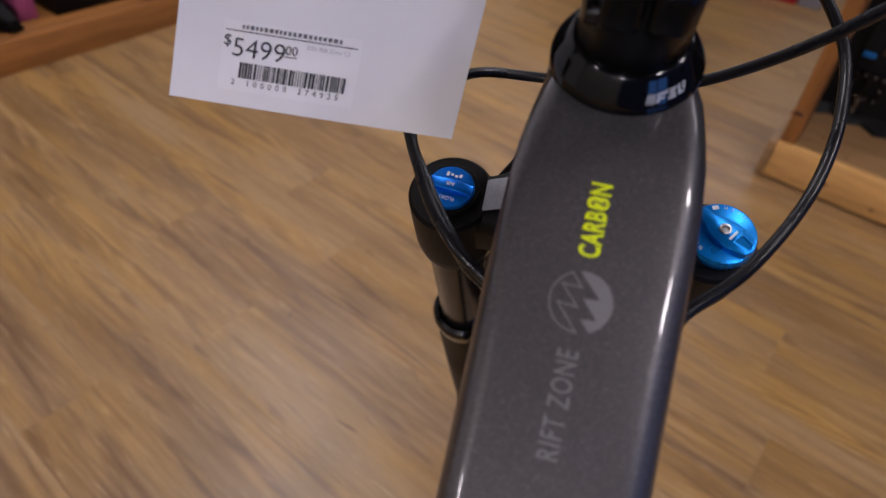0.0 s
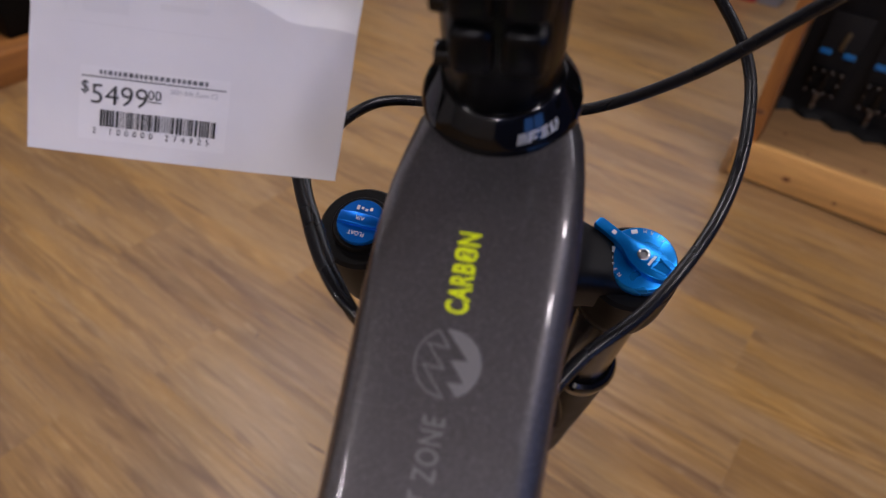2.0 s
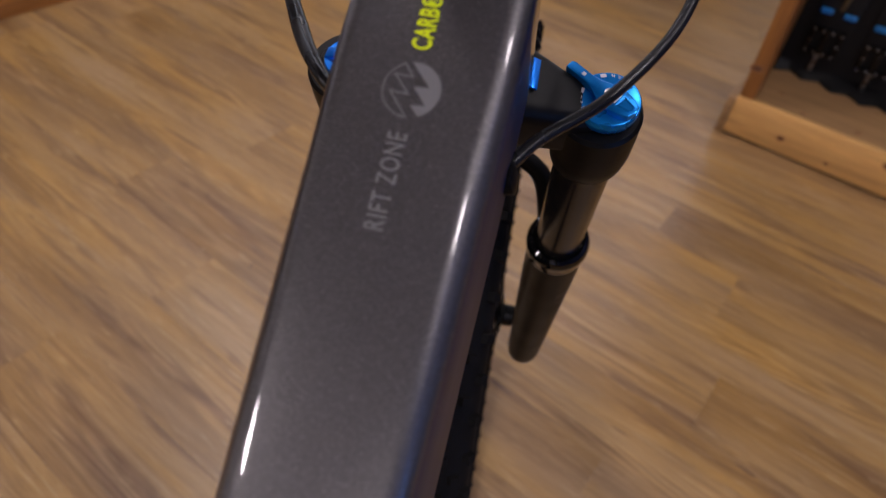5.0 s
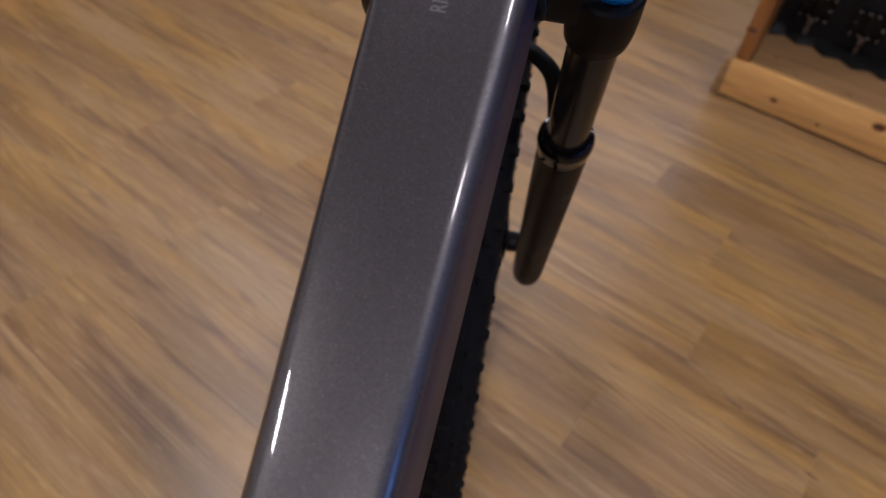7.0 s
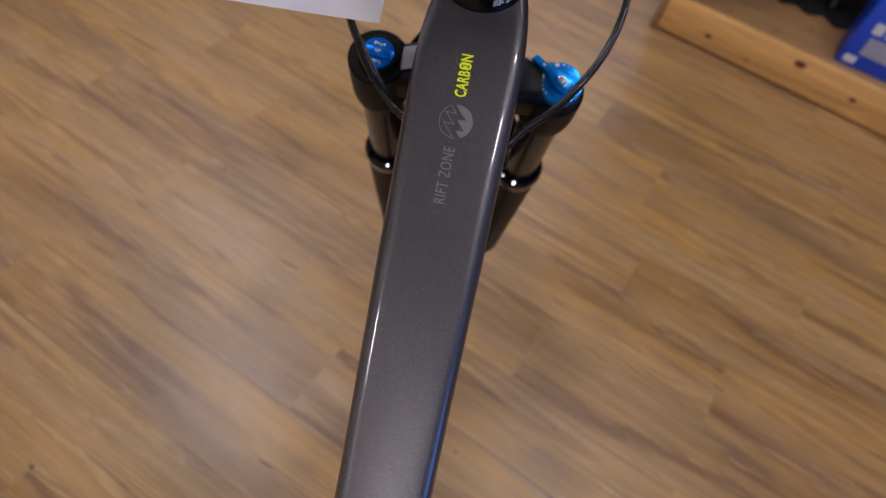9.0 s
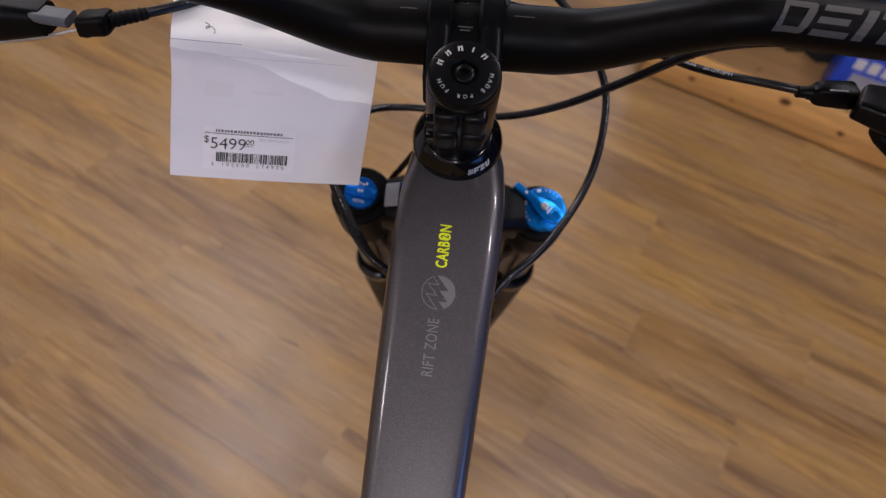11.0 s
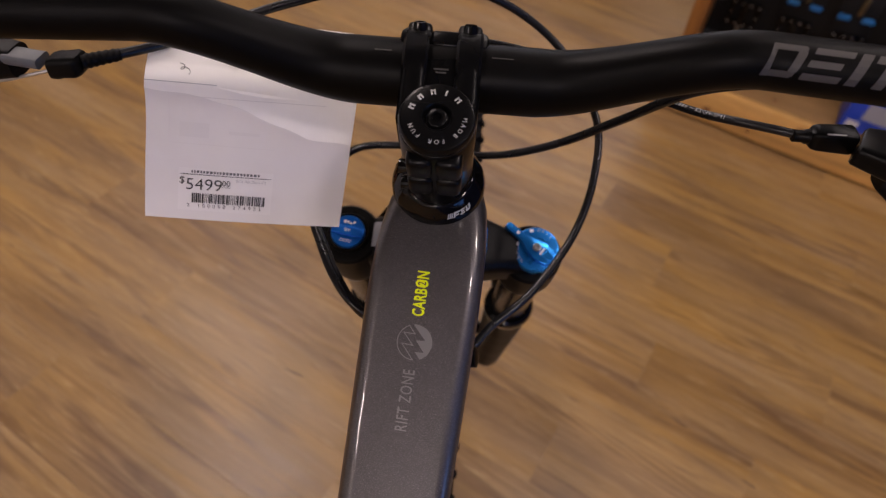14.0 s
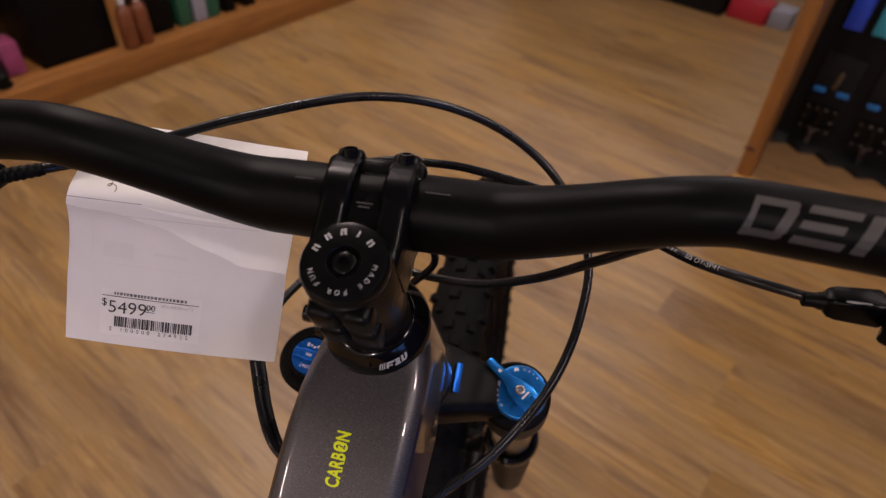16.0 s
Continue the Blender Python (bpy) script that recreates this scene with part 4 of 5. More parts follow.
for i in range(COUNT):
    for side, (ang, w, l, h, ph) in enumerate(((-58, 0.0050, 0.0080, 0.0050, 0.5), (-34, 0.0042, 0.0070, 0.0040, 0.0), (-9, 0.0052, 0.0085, 0.0038, 0.5), (9, 0.0052, 0.0085, 0.0038, 0.0), (34, 0.0042, 0.0070, 0.0040, 0.5), (58, 0.0050, 0.0080, 0.0050, 0.0))):
        if side in (1, 4) and i % 3 == 0:
            continue
        th = 360 * (i + ph) / COUNT
        m = pose(0, 0, 0, 0, 0, th) @ pose(TYRE_R, 0, 0, 0, -ang, 0) @ pose(TYRE_W - 0.001, 0, 0)
        v = [bm_v for bm_v in ((-1, -1), (1, -1), (1, 1), (-1, 1))]
        lo = [tread.verts.new(m @ Vector((0, a * l / 2, b * w))) for a, b in v]
        hi = [tread.verts.new(m @ Vector((h + 0.001, a * l * 0.42, b * w * 0.82))) for a, b in v]
        tread.faces.new(hi)
        for k in range(4):
            n = (k + 1) % 4
            tread.faces.new((lo[k], lo[n], hi[n], hi[k]))
bmesh.ops.recalc_face_normals(tread, faces=tread.faces)
part("tread", tread, RUBBER, tyre, "moulded tread blocks", WHEEL, False, "stuff")
spoke_bm = sweep(bmesh.new(), [Vector((0, 0, 0)), Vector((0, 0, 0.142)), Vector((0, 0, 0.285))], 0.0009, 6)
spoke_mesh = bpy.data.meshes.new("spoke")
spoke_bm.to_mesh(spoke_mesh)
spoke_bm.free()
spoke_mesh.materials.append(SATIN)
for i in range(32):
    a = radians(360 * i / 32)
    side = 1 if i % 2 else -1
    lead = radians(38 if (i // 2) % 2 else -38)
    p = Vector((0.026 * math.cos(a + lead), 0.026 * math.sin(a + lead), 0.030 * side))
    q = Vector((0.302 * math.cos(a), 0.302 * math.sin(a), 0.002 * side))
    ob = new("spoke", spoke_mesh)
    ob.parent = wheel
    ob.matrix_local = WHEEL @ Matrix.Translation(p) @ (q - p).to_track_quat("Z", "Y").to_matrix().to_4x4()

# ---- cables, in shop coordinates ----
CABLE_A = [(-0.170, 0.0326, 0.9750), (-0.147, 0.0580, 0.9735), (-0.099, 0.0985, 0.9815), (-0.040, 0.135, 0.987), (0.012, 0.160, 0.972), (0.058, 0.163, 0.945), (0.088, 0.132, 0.919), (0.092, 0.097, 0.900), (0.084, 0.061, 0.881), (0.063, 0.022, 0.867), (0.041, -0.003, 0.858), (0.030, -0.020, 0.850)]
CABLE_B = [(0.209, 0.065, 1.012), (0.159, 0.061, 1.004), (0.119, 0.062, 0.992), (0.093, 0.084, 0.953), (0.066, 0.100, 0.918), (0.034, 0.114, 0.890), (0.002, 0.125, 0.875), (-0.037, 0.129, 0.871), (-0.069, 0.110, 0.874), (-0.080, 0.060, 0.872), (-0.061, 0.021, 0.869), (-0.040, -0.005, 0.862), (-0.027, -0.009, 0.853)]
CABLE_C = [(0.1735, 0.0548, 0.9803), (0.158, 0.0587, 0.9789), (0.144, 0.065, 0.9757), (0.130, 0.0751, 0.9704), (0.115, 0.091, 0.964), (0.082, 0.109, 0.963), (0.042, 0.113, 0.967), (0.004, 0.112, 0.969), (-0.040, 0.107, 0.960), (-0.073, 0.085, 0.925), (-0.082, 0.055, 0.891), (-0.064, 0.020, 0.874), (-0.045, -0.004, 0.867), (-0.028, -0.011, 0.858)]
CABLE_D = [(-0.12, 0.058, 0.975), (-0.06, 0.095, 0.955), (-0.015, 0.11, 0.93), (0.0035, 0.12, 0.896), (-0.0137, 0.12, 0.8656), (-0.035, 0.12, 0.83), (-0.06, 0.13, 0.76), (-0.055, 0.17, 0.64)]
for name, pts, r, label in (("brake_hose", CABLE_A, 0.0025, "glossy black cable looping over the front"), ("brake_hose", CABLE_B, 0.0026, "glossy black brake hose"),
                            ("shift_cable", CABLE_C, 0.0022, "black shift cable with pale print"), ("brake_hose", CABLE_D, 0.0024, "black hose to the fork")):
    part(name, sweep(bmesh.new(), [FROM_WORLD @ q for q in smooth_path(pts)], r, 14), CABLE, bike, label)

# pale print along the shift cable
shift_line = smooth_path(CABLE_C, 24)
gone = [0.0]
for a, b in zip(shift_line, shift_line[1:]):
    gone.append(gone[-1] + (b - a).length)


def on_cable(d, side, lift):
    """A place on the upper skin of the shift cable, d metres from its adjuster, running back along it."""
    k = min(max(int(np.searchsorted(gone, d)), 1), len(gone) - 1)
    q = shift_line[k - 1].lerp(shift_line[k], (d - gone[k - 1]) / (gone[k] - gone[k - 1]))
    way = (shift_line[k] - shift_line[k - 1]).normalized()
    view = Vector((0.02, -0.62, 0.78))
    up = (view - way * view.dot(way)).normalized()
    across = way.cross(up).normalized()
    a = side / 0.0025
    return FROM_WORLD @ (q + (0.0025 + lift) * (math.cos(a) * up + math.sin(a) * across))


END_D = 0.0375
words = lettering("SIS OT-SP41", 0.0034, 0.95, "RIGHT")
for k, (w, h) in enumerate(((0.0018, 0.002), (0.0006, 0.002), (0.0016, 0.0016), (0.0016, 0.0016), (0.0016, 0.0016), (0.0016, 0.0016))):
    box(words, (-0.0345 + 0.0022 * k, 0.0002, 0), (-0.0345 + 0.0022 * k + w, h, 0.00002))
bmesh.ops.subdivide_edges(words, edges=[e for e in words.edges if e.calc_length() > 0.0012], cuts=1)
for v in words.verts:
    v.co = on_cable(END_D - v.co.x, v.co.y - 0.0011, 0.00008)
part("printed_mark", words, GREY_PRINT, bike, "pale print along the cable", None, False, "stuff")

# ---- controls on the bar, in shop coordinates ----
def blob(bm, sections, n=5):
    """A lofted body of (x, y, z, depth, height, radius) sections along x."""
    return loft(bm, [[Vector((x, y + a, z + h / 2 + b)) for a, b in rounded(w, h, r, n)] for x, y, z, w, h, r in sections])


remote = part("dropper_remote", blob(bmesh.new(), [(-0.300, 0.010, 0.978, 0.020, 0.020, 0.006), (-0.260, 0.012, 0.978, 0.026, 0.024, 0.007), (-0.225, 0.016, 0.976, 0.024, 0.020, 0.006), (-0.205, 0.020, 0.975, 0.016, 0.014, 0.005)]), MATTE, bike, "black remote lever body below the bar", FROM_WORLD)
part("lever_blade", blob(bmesh.new(), [(-0.219, 0.015, 0.980, 0.006, 0.004, 0.0015), (-0.206, 0.017, 0.979, 0.011, 0.005, 0.002), (-0.194, 0.021, 0.976, 0.011, 0.005, 0.002)]), GREY_PLASTIC, remote, "pale grey lever blade", FROM_WORLD)
part("cable_wire", sweep(bmesh.new(), [Vector((-0.235, 0.010, 0.962)), Vector((-0.21, 0.014, 0.967)), Vector((-0.192, 0.021, 0.971))], 0.0009, 8), STEEL, remote, "thin steel wire", FROM_WORLD)
boot = part("boot", blob(bmesh.new(), [(x, y, z, w, h, r) for x, y, z, w, h, r in ((-0.1910, 0.0222, 0.9732, 0.0070, 0.0070, 0.002), (-0.1902, 0.0223, 0.9733, 0.0112, 0.0104, 0.003), (-0.1870, 0.0230, 0.9738, 0.0128, 0.0112, 0.0032), (-0.1845, 0.0234, 0.9742, 0.0118, 0.0106, 0.003), (-0.1790, 0.0244, 0.9750, 0.0124, 0.0112, 0.0032), (-0.1772, 0.0248, 0.9753, 0.0108, 0.0098, 0.003), (-0.1765, 0.0250, 0.9755, 0.0070, 0.0066, 0.002))], 6), MATTE, remote, "black rubber cable boot", FROM_WORLD)
sleeve_bm = sweep(bmesh.new(), smooth_path([(-0.1775, 0.0250, 0.9756), (-0.1715, 0.0310, 0.9752), (-0.1650, 0.0378, 0.9745)], 16), lambda t: 0.0036 - 0.0006 * t + 0.00022 * math.sin(38 * t), 16)
part("sleeve", sleeve_bm, MATTE, boot, "ribbed rubber sleeve", FROM_WORLD)
part("bar_clamp", lathe(bmesh.new(), [(0.0135, -0.008), (0.0185, -0.008), (0.0195, -0.006), (0.0195, 0.006), (0.0185, 0.008), (0.0135, 0.008)], 28, Matrix.Translation(bar_point(-0.262)) @ pose(0, 0, 0, 0, 90, 11)), MATTE, remote)

pod = blob(bmesh.new(), [(0.1962, 0.0505, 0.9826, 0.018, 0.0095, 0.0025), (0.1975, 0.0505, 0.9828, 0.021, 0.0108, 0.003), (0.222, 0.046, 0.9820, 0.030, 0.014, 0.004), (0.250, 0.038, 0.982, 0.034, 0.020, 0.005), (0.280, 0.030, 0.984, 0.026, 0.017, 0.006)])
# its near end is cut at a slant
for v in pod.verts:
    v.co.x += 0.5 * (v.co.y - 0.0505) - 0.0005
shifter = part("gear_shifter", pod, SATIN, bike, "black gear shifter pod below the bar", FROM_WORLD)
part("shift_paddle", blob(bmesh.new(), [(0.211, 0.044, 0.970, 0.012, 0.007, 0.003), (0.221, 0.037, 0.967, 0.020, 0.009, 0.004), (0.239, 0.030, 0.965, 0.024, 0.009, 0.004), (0.262, 0.024, 0.966, 0.018, 0.008, 0.004)]), MATTE, shifter, "black thumb paddle", FROM_WORLD)
ADJUST = pose(0.1738, 0.0548, 0.9804, 0, 84.7, 1)
part("ferrule", lathe(bmesh.new(), [(0.0024, -0.007), (0.0030, -0.0065), (0.0030, -0.002), (0.0036, -0.001), (0.0036, 0.001)], 20, ADJUST), MATTE, shifter, "black cable ferrule", FROM_WORLD)
barrel = part("barrel_adjuster", loft(bmesh.new(), [[Vector((a, b + h / 2, z)) for a, b in rounded(w, h, 0.0018, 4)] for z, w, h in ((0.0008, 0.0070, 0.0070), (0.0022, 0.0092, 0.0092), (0.0050, 0.0104, 0.0104), (0.0200, 0.0112, 0.0118), (0.0215, 0.0100, 0.0106))]), SATIN, shifter, "black cable adjuster with a slot", ADJUST)
barrel.data.transform(FROM_WORLD)
# the slot's highlight, made as a thin pale bar
slot = bmesh.new()
box(slot, (-0.0056, -0.0046, 0.0064), (-0.0050, -0.0040, 0.0151))
slot.transform(ADJUST)
part("slot_edge", slot, GREY_PRINT, barrel, "pale bar painted as the highlight in the slot", FROM_WORLD, False)
part("printed_mark", box(bmesh.new(), (0.204, 0.036, 0.9925), (0.222, 0.0395, 0.9932), 0, 2), SILVER_DECAL, shifter, "dull grey print", FROM_WORLD, False)
part("bar_clamp", lathe(bmesh.new(), [(0.0135, -0.008), (0.0185, -0.008), (0.0195, -0.006), (0.0195, 0.006), (0.0185, 0.008), (0.0135, 0.008)], 28, Matrix.Translation(bar_point(0.262)) @ pose(0, 0, 0, 0, 90, -8)), MATTE, shifter)

# ---- price tag ----
TAG_W, TAG_H, TAG_FOLD = 0.1056, 0.121, 0.0745
# the height of a soft wavy ridge across the sheet
RIDGE = 0.0034
TAG_O = Vector((-0.158, 0.0045, 0.8956))
TAG_S = Vector((0.1035, 0.0205, -0.0051)).normalized()
TAG_T = Vector((0.0048, 0.0374, 0.0806)).normalized()
TAG_N = TAG_S.cross(TAG_T)
# above the crease the sheet folds forwards, under the bar
TAG_F = Vector((-0.25, 0.925, 0.23)).normalized()


def ridge_line(s):
    return float(np.interp(s, (0, 0.03, 0.048, 0.066, 0.083, 0.106), (0.0716, 0.0690, 0.0645, 0.0575, 0.0515, 0.0495)))


def tag_point(s, t, lift=0.0):
    """A place on the curled sheet: s across, t up from its lower edge."""
    s, t = float(s), float(t)
    bend = 0.0016 * math.sin(math.pi * s / TAG_W) * math.cos(1.8 * min(t, TAG_FOLD) / 0.115) - 0.0012 * math.sin(math.pi * min(max(t - 0.035, 0) / 0.04, 1)) * (1 - s / TAG_W)
    d = min(t, TAG_FOLD) - ridge_line(s)
    bend += RIDGE * (math.exp(d / 0.011) if d < 0 else 1 - d / 0.024)
    over = max(0.0, t - TAG_FOLD)
    ease = min(over / 0.01, 1.0)
    way = TAG_T.lerp(TAG_F, 0.35 + 0.65 * ease).normalized()
    nrm = TAG_N.lerp(TAG_S.cross(TAG_F), ease)
    return TAG_O + s * TAG_S + min(t, TAG_FOLD) * TAG_T + over * way + (bend + lift) * nrm


def on_tag(bm, s0, t0, lift=0.0003):
    for v in bm.verts:
        v.co = tag_point(s0 + v.co.x, t0 + v.co.y, lift + v.co.z)
    return bm


tag = empty("price_tag", Matrix(), "white paper price tag hung behind the handlebar", "price tag")
sheet = bmesh.new()
NS, NT = 36, 110
grid = [[[sheet.verts.new(tag_point(TAG_W * i / NS, TAG_H * j / NT, k)) for i in range(NS + 1)] for j in range(NT + 1)] for k in (0.0, -0.00022)]
for j in range(NT):
    for i in range(NS):
        a, b = grid
        sheet.faces.new((a[j][i], a[j][i + 1], a[j + 1][i + 1], a[j + 1][i]))
        sheet.faces.new((b[j][i], b[j + 1][i], b[j + 1][i + 1], b[j][i + 1]))
for line in ([(0, i) for i in range(NS + 1)], [(NT, i) for i in range(NS, -1, -1)], [(j, 0) for j in range(NT, -1, -1)], [(j, NS) for j in range(NT + 1)]):
    for (j0, i0), (j1, i1) in zip(line, line[1:]):
        sheet.faces.new((grid[1][j0][i0], grid[1][j1][i1], grid[0][j1][i1], grid[0][j0][i0]))
paper = part("sheet", sheet, PAPER, tag, "white curled paper sheet")


def strip(s0, t0, s1, t1, n=8):
    bm = bmesh.new()
    rows = max(1, round((t1 - t0) / 0.004))
    for i in range(n):
        for j in range(rows):
            a, b = (s1 - s0) * i / n, (s1 - s0) * (i + 1) / n
            lo, hi = (t1 - t0) * j / rows, (t1 - t0) * (j + 1) / rows
            flat(bm, [(a, lo), (b, lo), (b, hi), (a, hi)])
    return bm


sticker = part("label", on_tag(strip(0.0172, 0.0055, 0.0668, 0.0300, 14), 0.0172, 0.0055, 0.00008), LABEL, tag, "white printed barcode label", None, False)
ink = on_tag(lettering("5499", 0.0094, 1.05, "LEFT", 0, -0.00004), 0.0208, 0.0178, 0.0004)
join(ink, on_tag(lettering("$", 0.0056, 1.0, "LEFT"), 0.0176, 0.0212, 0.0004))
join(ink, on_tag(lettering("00", 0.0046, 1.0, "LEFT"), 0.0400, 0.0209, 0.0004))
join(ink, on_tag(strip(0, 0, 0.0046, 0.0003), 0.0400, 0.0200, 0.0004))
join(ink, on_tag(strip(0, 0, 0.0475, 0.00035), 0.0180, 0.0264, 0.0004))
part("price", ink, INK, sticker, "black printed price", None, False)
bars = bmesh.new()
rng = random.Random(12)
s = 0.0245
while s < 0.0632:
    w = rng.choice((0.0003, 0.0003, 0.0006, 0.0009))
    join(bars, on_tag(strip(0, 0, w, 0.0056, 1), s, 0.0103, 0.0004))
    s += w + rng.choice((0.0003, 0.0003, 0.0006))
part("barcode", bars, INK, sticker, "black barcode", None, False, "stuff")
digits = bmesh.new()
for k, ch in enumerate("2 100000 274925"):
    if ch != " ":
        join(digits, on_tag(lettering(ch, 0.0029, 1.0, "CENTER"), 0.0228 + 0.00272 * k, 0.0077, 0.0004))
part("digits", digits, INK, sticker, "small grey digits", None, False, "stuff")
lines = bmesh.new()
s = 0.0238
while s < 0.0595:
    w = rng.uniform(0.0008, 0.0016)
    join(lines, on_tag(strip(0, 0, w, 0.0014, 1), s, 0.0275, 0.0004))
    s += w + 0.0006
part("printed_line", lines, DULL_INK, sticker, "small printed line", None, False, "stuff")
lines = on_tag(lettering("2021 Rift Zone C2", 0.0021, 1.0, "LEFT"), 0.0472, 0.0237, 0.0004)
part("printed_line", lines, FADED_INK, sticker, "faint printed line", None, False, "stuff")
part("scribble", sweep(bmesh.new(), [tag_point(0.0165 + 0.004 * u + 0.0016 * math.sin(9 * u), 0.0835 - 0.0035 * u + 0.0012 * math.cos(9 * u), 0.0005) for u in np.linspace(0, 1, 16)], 0.00016, 5), INK, tag, "small pen scribble")
for s0, t0, s1, t1 in ((0.012, 0.0432, 0.066, 0.0436), (0.0115, 0.046, 0.0119, 0.066), (0.014, 0.0690, 0.090, 0.0693), (0.017, 0.047, 0.032, 0.055), (0.042, 0.050, 0.058, 0.0518)):
    part("faint_print", on_tag(strip(0, 0, s1 - s0, t1 - t0), s0, t0, 0.0004), SHOW_THROUGH, tag, "faint print showing through the paper", None, False)
# light painted on: a brighter skin covers the upper part, down to the ridge
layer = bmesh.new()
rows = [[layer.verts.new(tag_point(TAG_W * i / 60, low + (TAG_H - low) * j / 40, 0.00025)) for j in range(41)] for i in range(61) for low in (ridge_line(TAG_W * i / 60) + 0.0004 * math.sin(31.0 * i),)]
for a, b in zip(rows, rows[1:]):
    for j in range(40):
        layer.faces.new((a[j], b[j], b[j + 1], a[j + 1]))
part("paper_layer", layer, LIT_PAPER, tag, "lit upper part of the sheet, painted brighter, with a wavy edge")
# the torn lip of the crease, in the same brightened colour
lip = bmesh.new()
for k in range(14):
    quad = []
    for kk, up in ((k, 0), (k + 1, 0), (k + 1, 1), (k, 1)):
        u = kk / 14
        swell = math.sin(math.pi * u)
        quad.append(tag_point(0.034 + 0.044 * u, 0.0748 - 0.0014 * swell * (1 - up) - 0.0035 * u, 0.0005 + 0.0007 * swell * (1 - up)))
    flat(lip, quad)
part("crease", lip, LIT_PAPER, tag, "raised lip of a crease", None, False)
part("crease", on_tag(strip(0, 0, 0.035, 0.0003), 0.0, 0.0752, 0.0005), FADED_INK, tag, "thin crease line", None, False)
loop_top = BIKE @ bar_point(-0.075)
loop_top = Vector(loop_top) + Vector((0, 0.004, -0.011))
part("tie", sweep(bmesh.new(), smooth_path([tag_point(0.07, 0.095, 0.0), (tag_point(0.07, 0.095, 0.0) + loop_top) / 2 + Vector((0, 0.004, 0)), loop_top], 6), 0.0006, 8), SATIN, tag, "thin black tie up to the bar")

# ---- pine display rack ----
RACK = ROOM @ pose(-0.137, 1.678, 0, 0, 0, 0.6)
rack = empty("display_rack", RACK, "pine display rack with a black back panel and bike parts", "display rack")
part("plinth", box(bmesh.new(), (0.007, 0.0, 0.008), (1.75, 0.022, 0.124), 0.003), PINE, rack, "knotty pine front board")
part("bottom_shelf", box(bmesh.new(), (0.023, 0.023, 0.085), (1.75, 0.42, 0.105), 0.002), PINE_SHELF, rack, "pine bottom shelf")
for x in (0.012, 1.70):
    upright = box(bmesh.new(), (-1.0, -0.045, -0.02), (1.0, 0.045, 0.02), 0.003)
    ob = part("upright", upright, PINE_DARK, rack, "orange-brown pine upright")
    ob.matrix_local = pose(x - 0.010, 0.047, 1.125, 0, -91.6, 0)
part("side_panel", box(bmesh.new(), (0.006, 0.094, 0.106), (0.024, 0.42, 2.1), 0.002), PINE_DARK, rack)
part("back_panel", box(bmesh.new(), (0.025, 0.345, 0.106), (1.74, 0.362, 2.1), 0.002), DARK_WALL, rack, "black back panel")
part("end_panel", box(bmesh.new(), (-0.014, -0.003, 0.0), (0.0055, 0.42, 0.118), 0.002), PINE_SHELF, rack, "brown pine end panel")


# knots in the front board, the shelf and the upright
def knot(m, r, stretch=1.5):
    n = part("knot", lathe(bmesh.new(), [(r * 1.5, 0.0), (r * 1.5, 0.0005), (r, 0.0006)], 24, None, False), KNOT_RING, rack)
    n.matrix_local = m @ Matrix.Diagonal((stretch, 1, 1, 1))
    e = part("knot", lathe(bmesh.new(), [(r, 0.0), (r, 0.0008), (0, 0.001)], 24, None, False), KNOT, rack)
    e.matrix_local = m @ Matrix.Diagonal((stretch, 1, 1, 1))


for u, z, r in ((0.163, 0.053, 0.0055), (0.437, 0.095, 0.0085), (0.617, 0.065, 0.0055), (0.30, 0.035, 0.003), (0.9, 0.06, 0.006)):
    knot(pose(u, -0.0001, z, 90, 0, 0), r)
for u, v, r in ((0.10, 0.16, 0.004), (0.18, 0.09, 0.004), (0.33, 0.10, 0.005), (0.42, 0.2, 0.004)):
    knot(pose(u, v, 0.1051), r)
knot(pose(0.022, 0.0018, 0.215, 90, 0, 0), 0.008, 1.7)

# a crumpled black cloth along the back of the shelf
cloth = bmesh.new()
front = [(0.03, 0.30)] + [(0.03 + 0.045 * k, 0.315 - 0.012 * k * 0.3 + (0.018 if k % 2 else -0.014) * (1 + 0.5 * math.sin(2.3 * k))) for k in range(1, 12)] + [(0.55, 0.27)]
lower = [cloth.verts.new((u, v, 0.1056)) for u, v in front]
upper = [cloth.verts.new((u, v + 0.016, 0.118 + 0.006 * math.sin(3.1 * k))) for k, (u, v) in enumerate(front)]
rear = [cloth.verts.new((u, 0.344, 0.135)) for u, v in front]
for r0, r1 in ((lower, upper), (upper, rear)):
    for k in range(len(front) - 1):
        cloth.faces.new((r0[k], r0[k + 1], r1[k + 1], r1[k]))
rag = part("cloth", cloth, MATTE, None, "black cloth along the back of the shelf")
rag.matrix_world = RACK
tagged(rag, category="cloth")


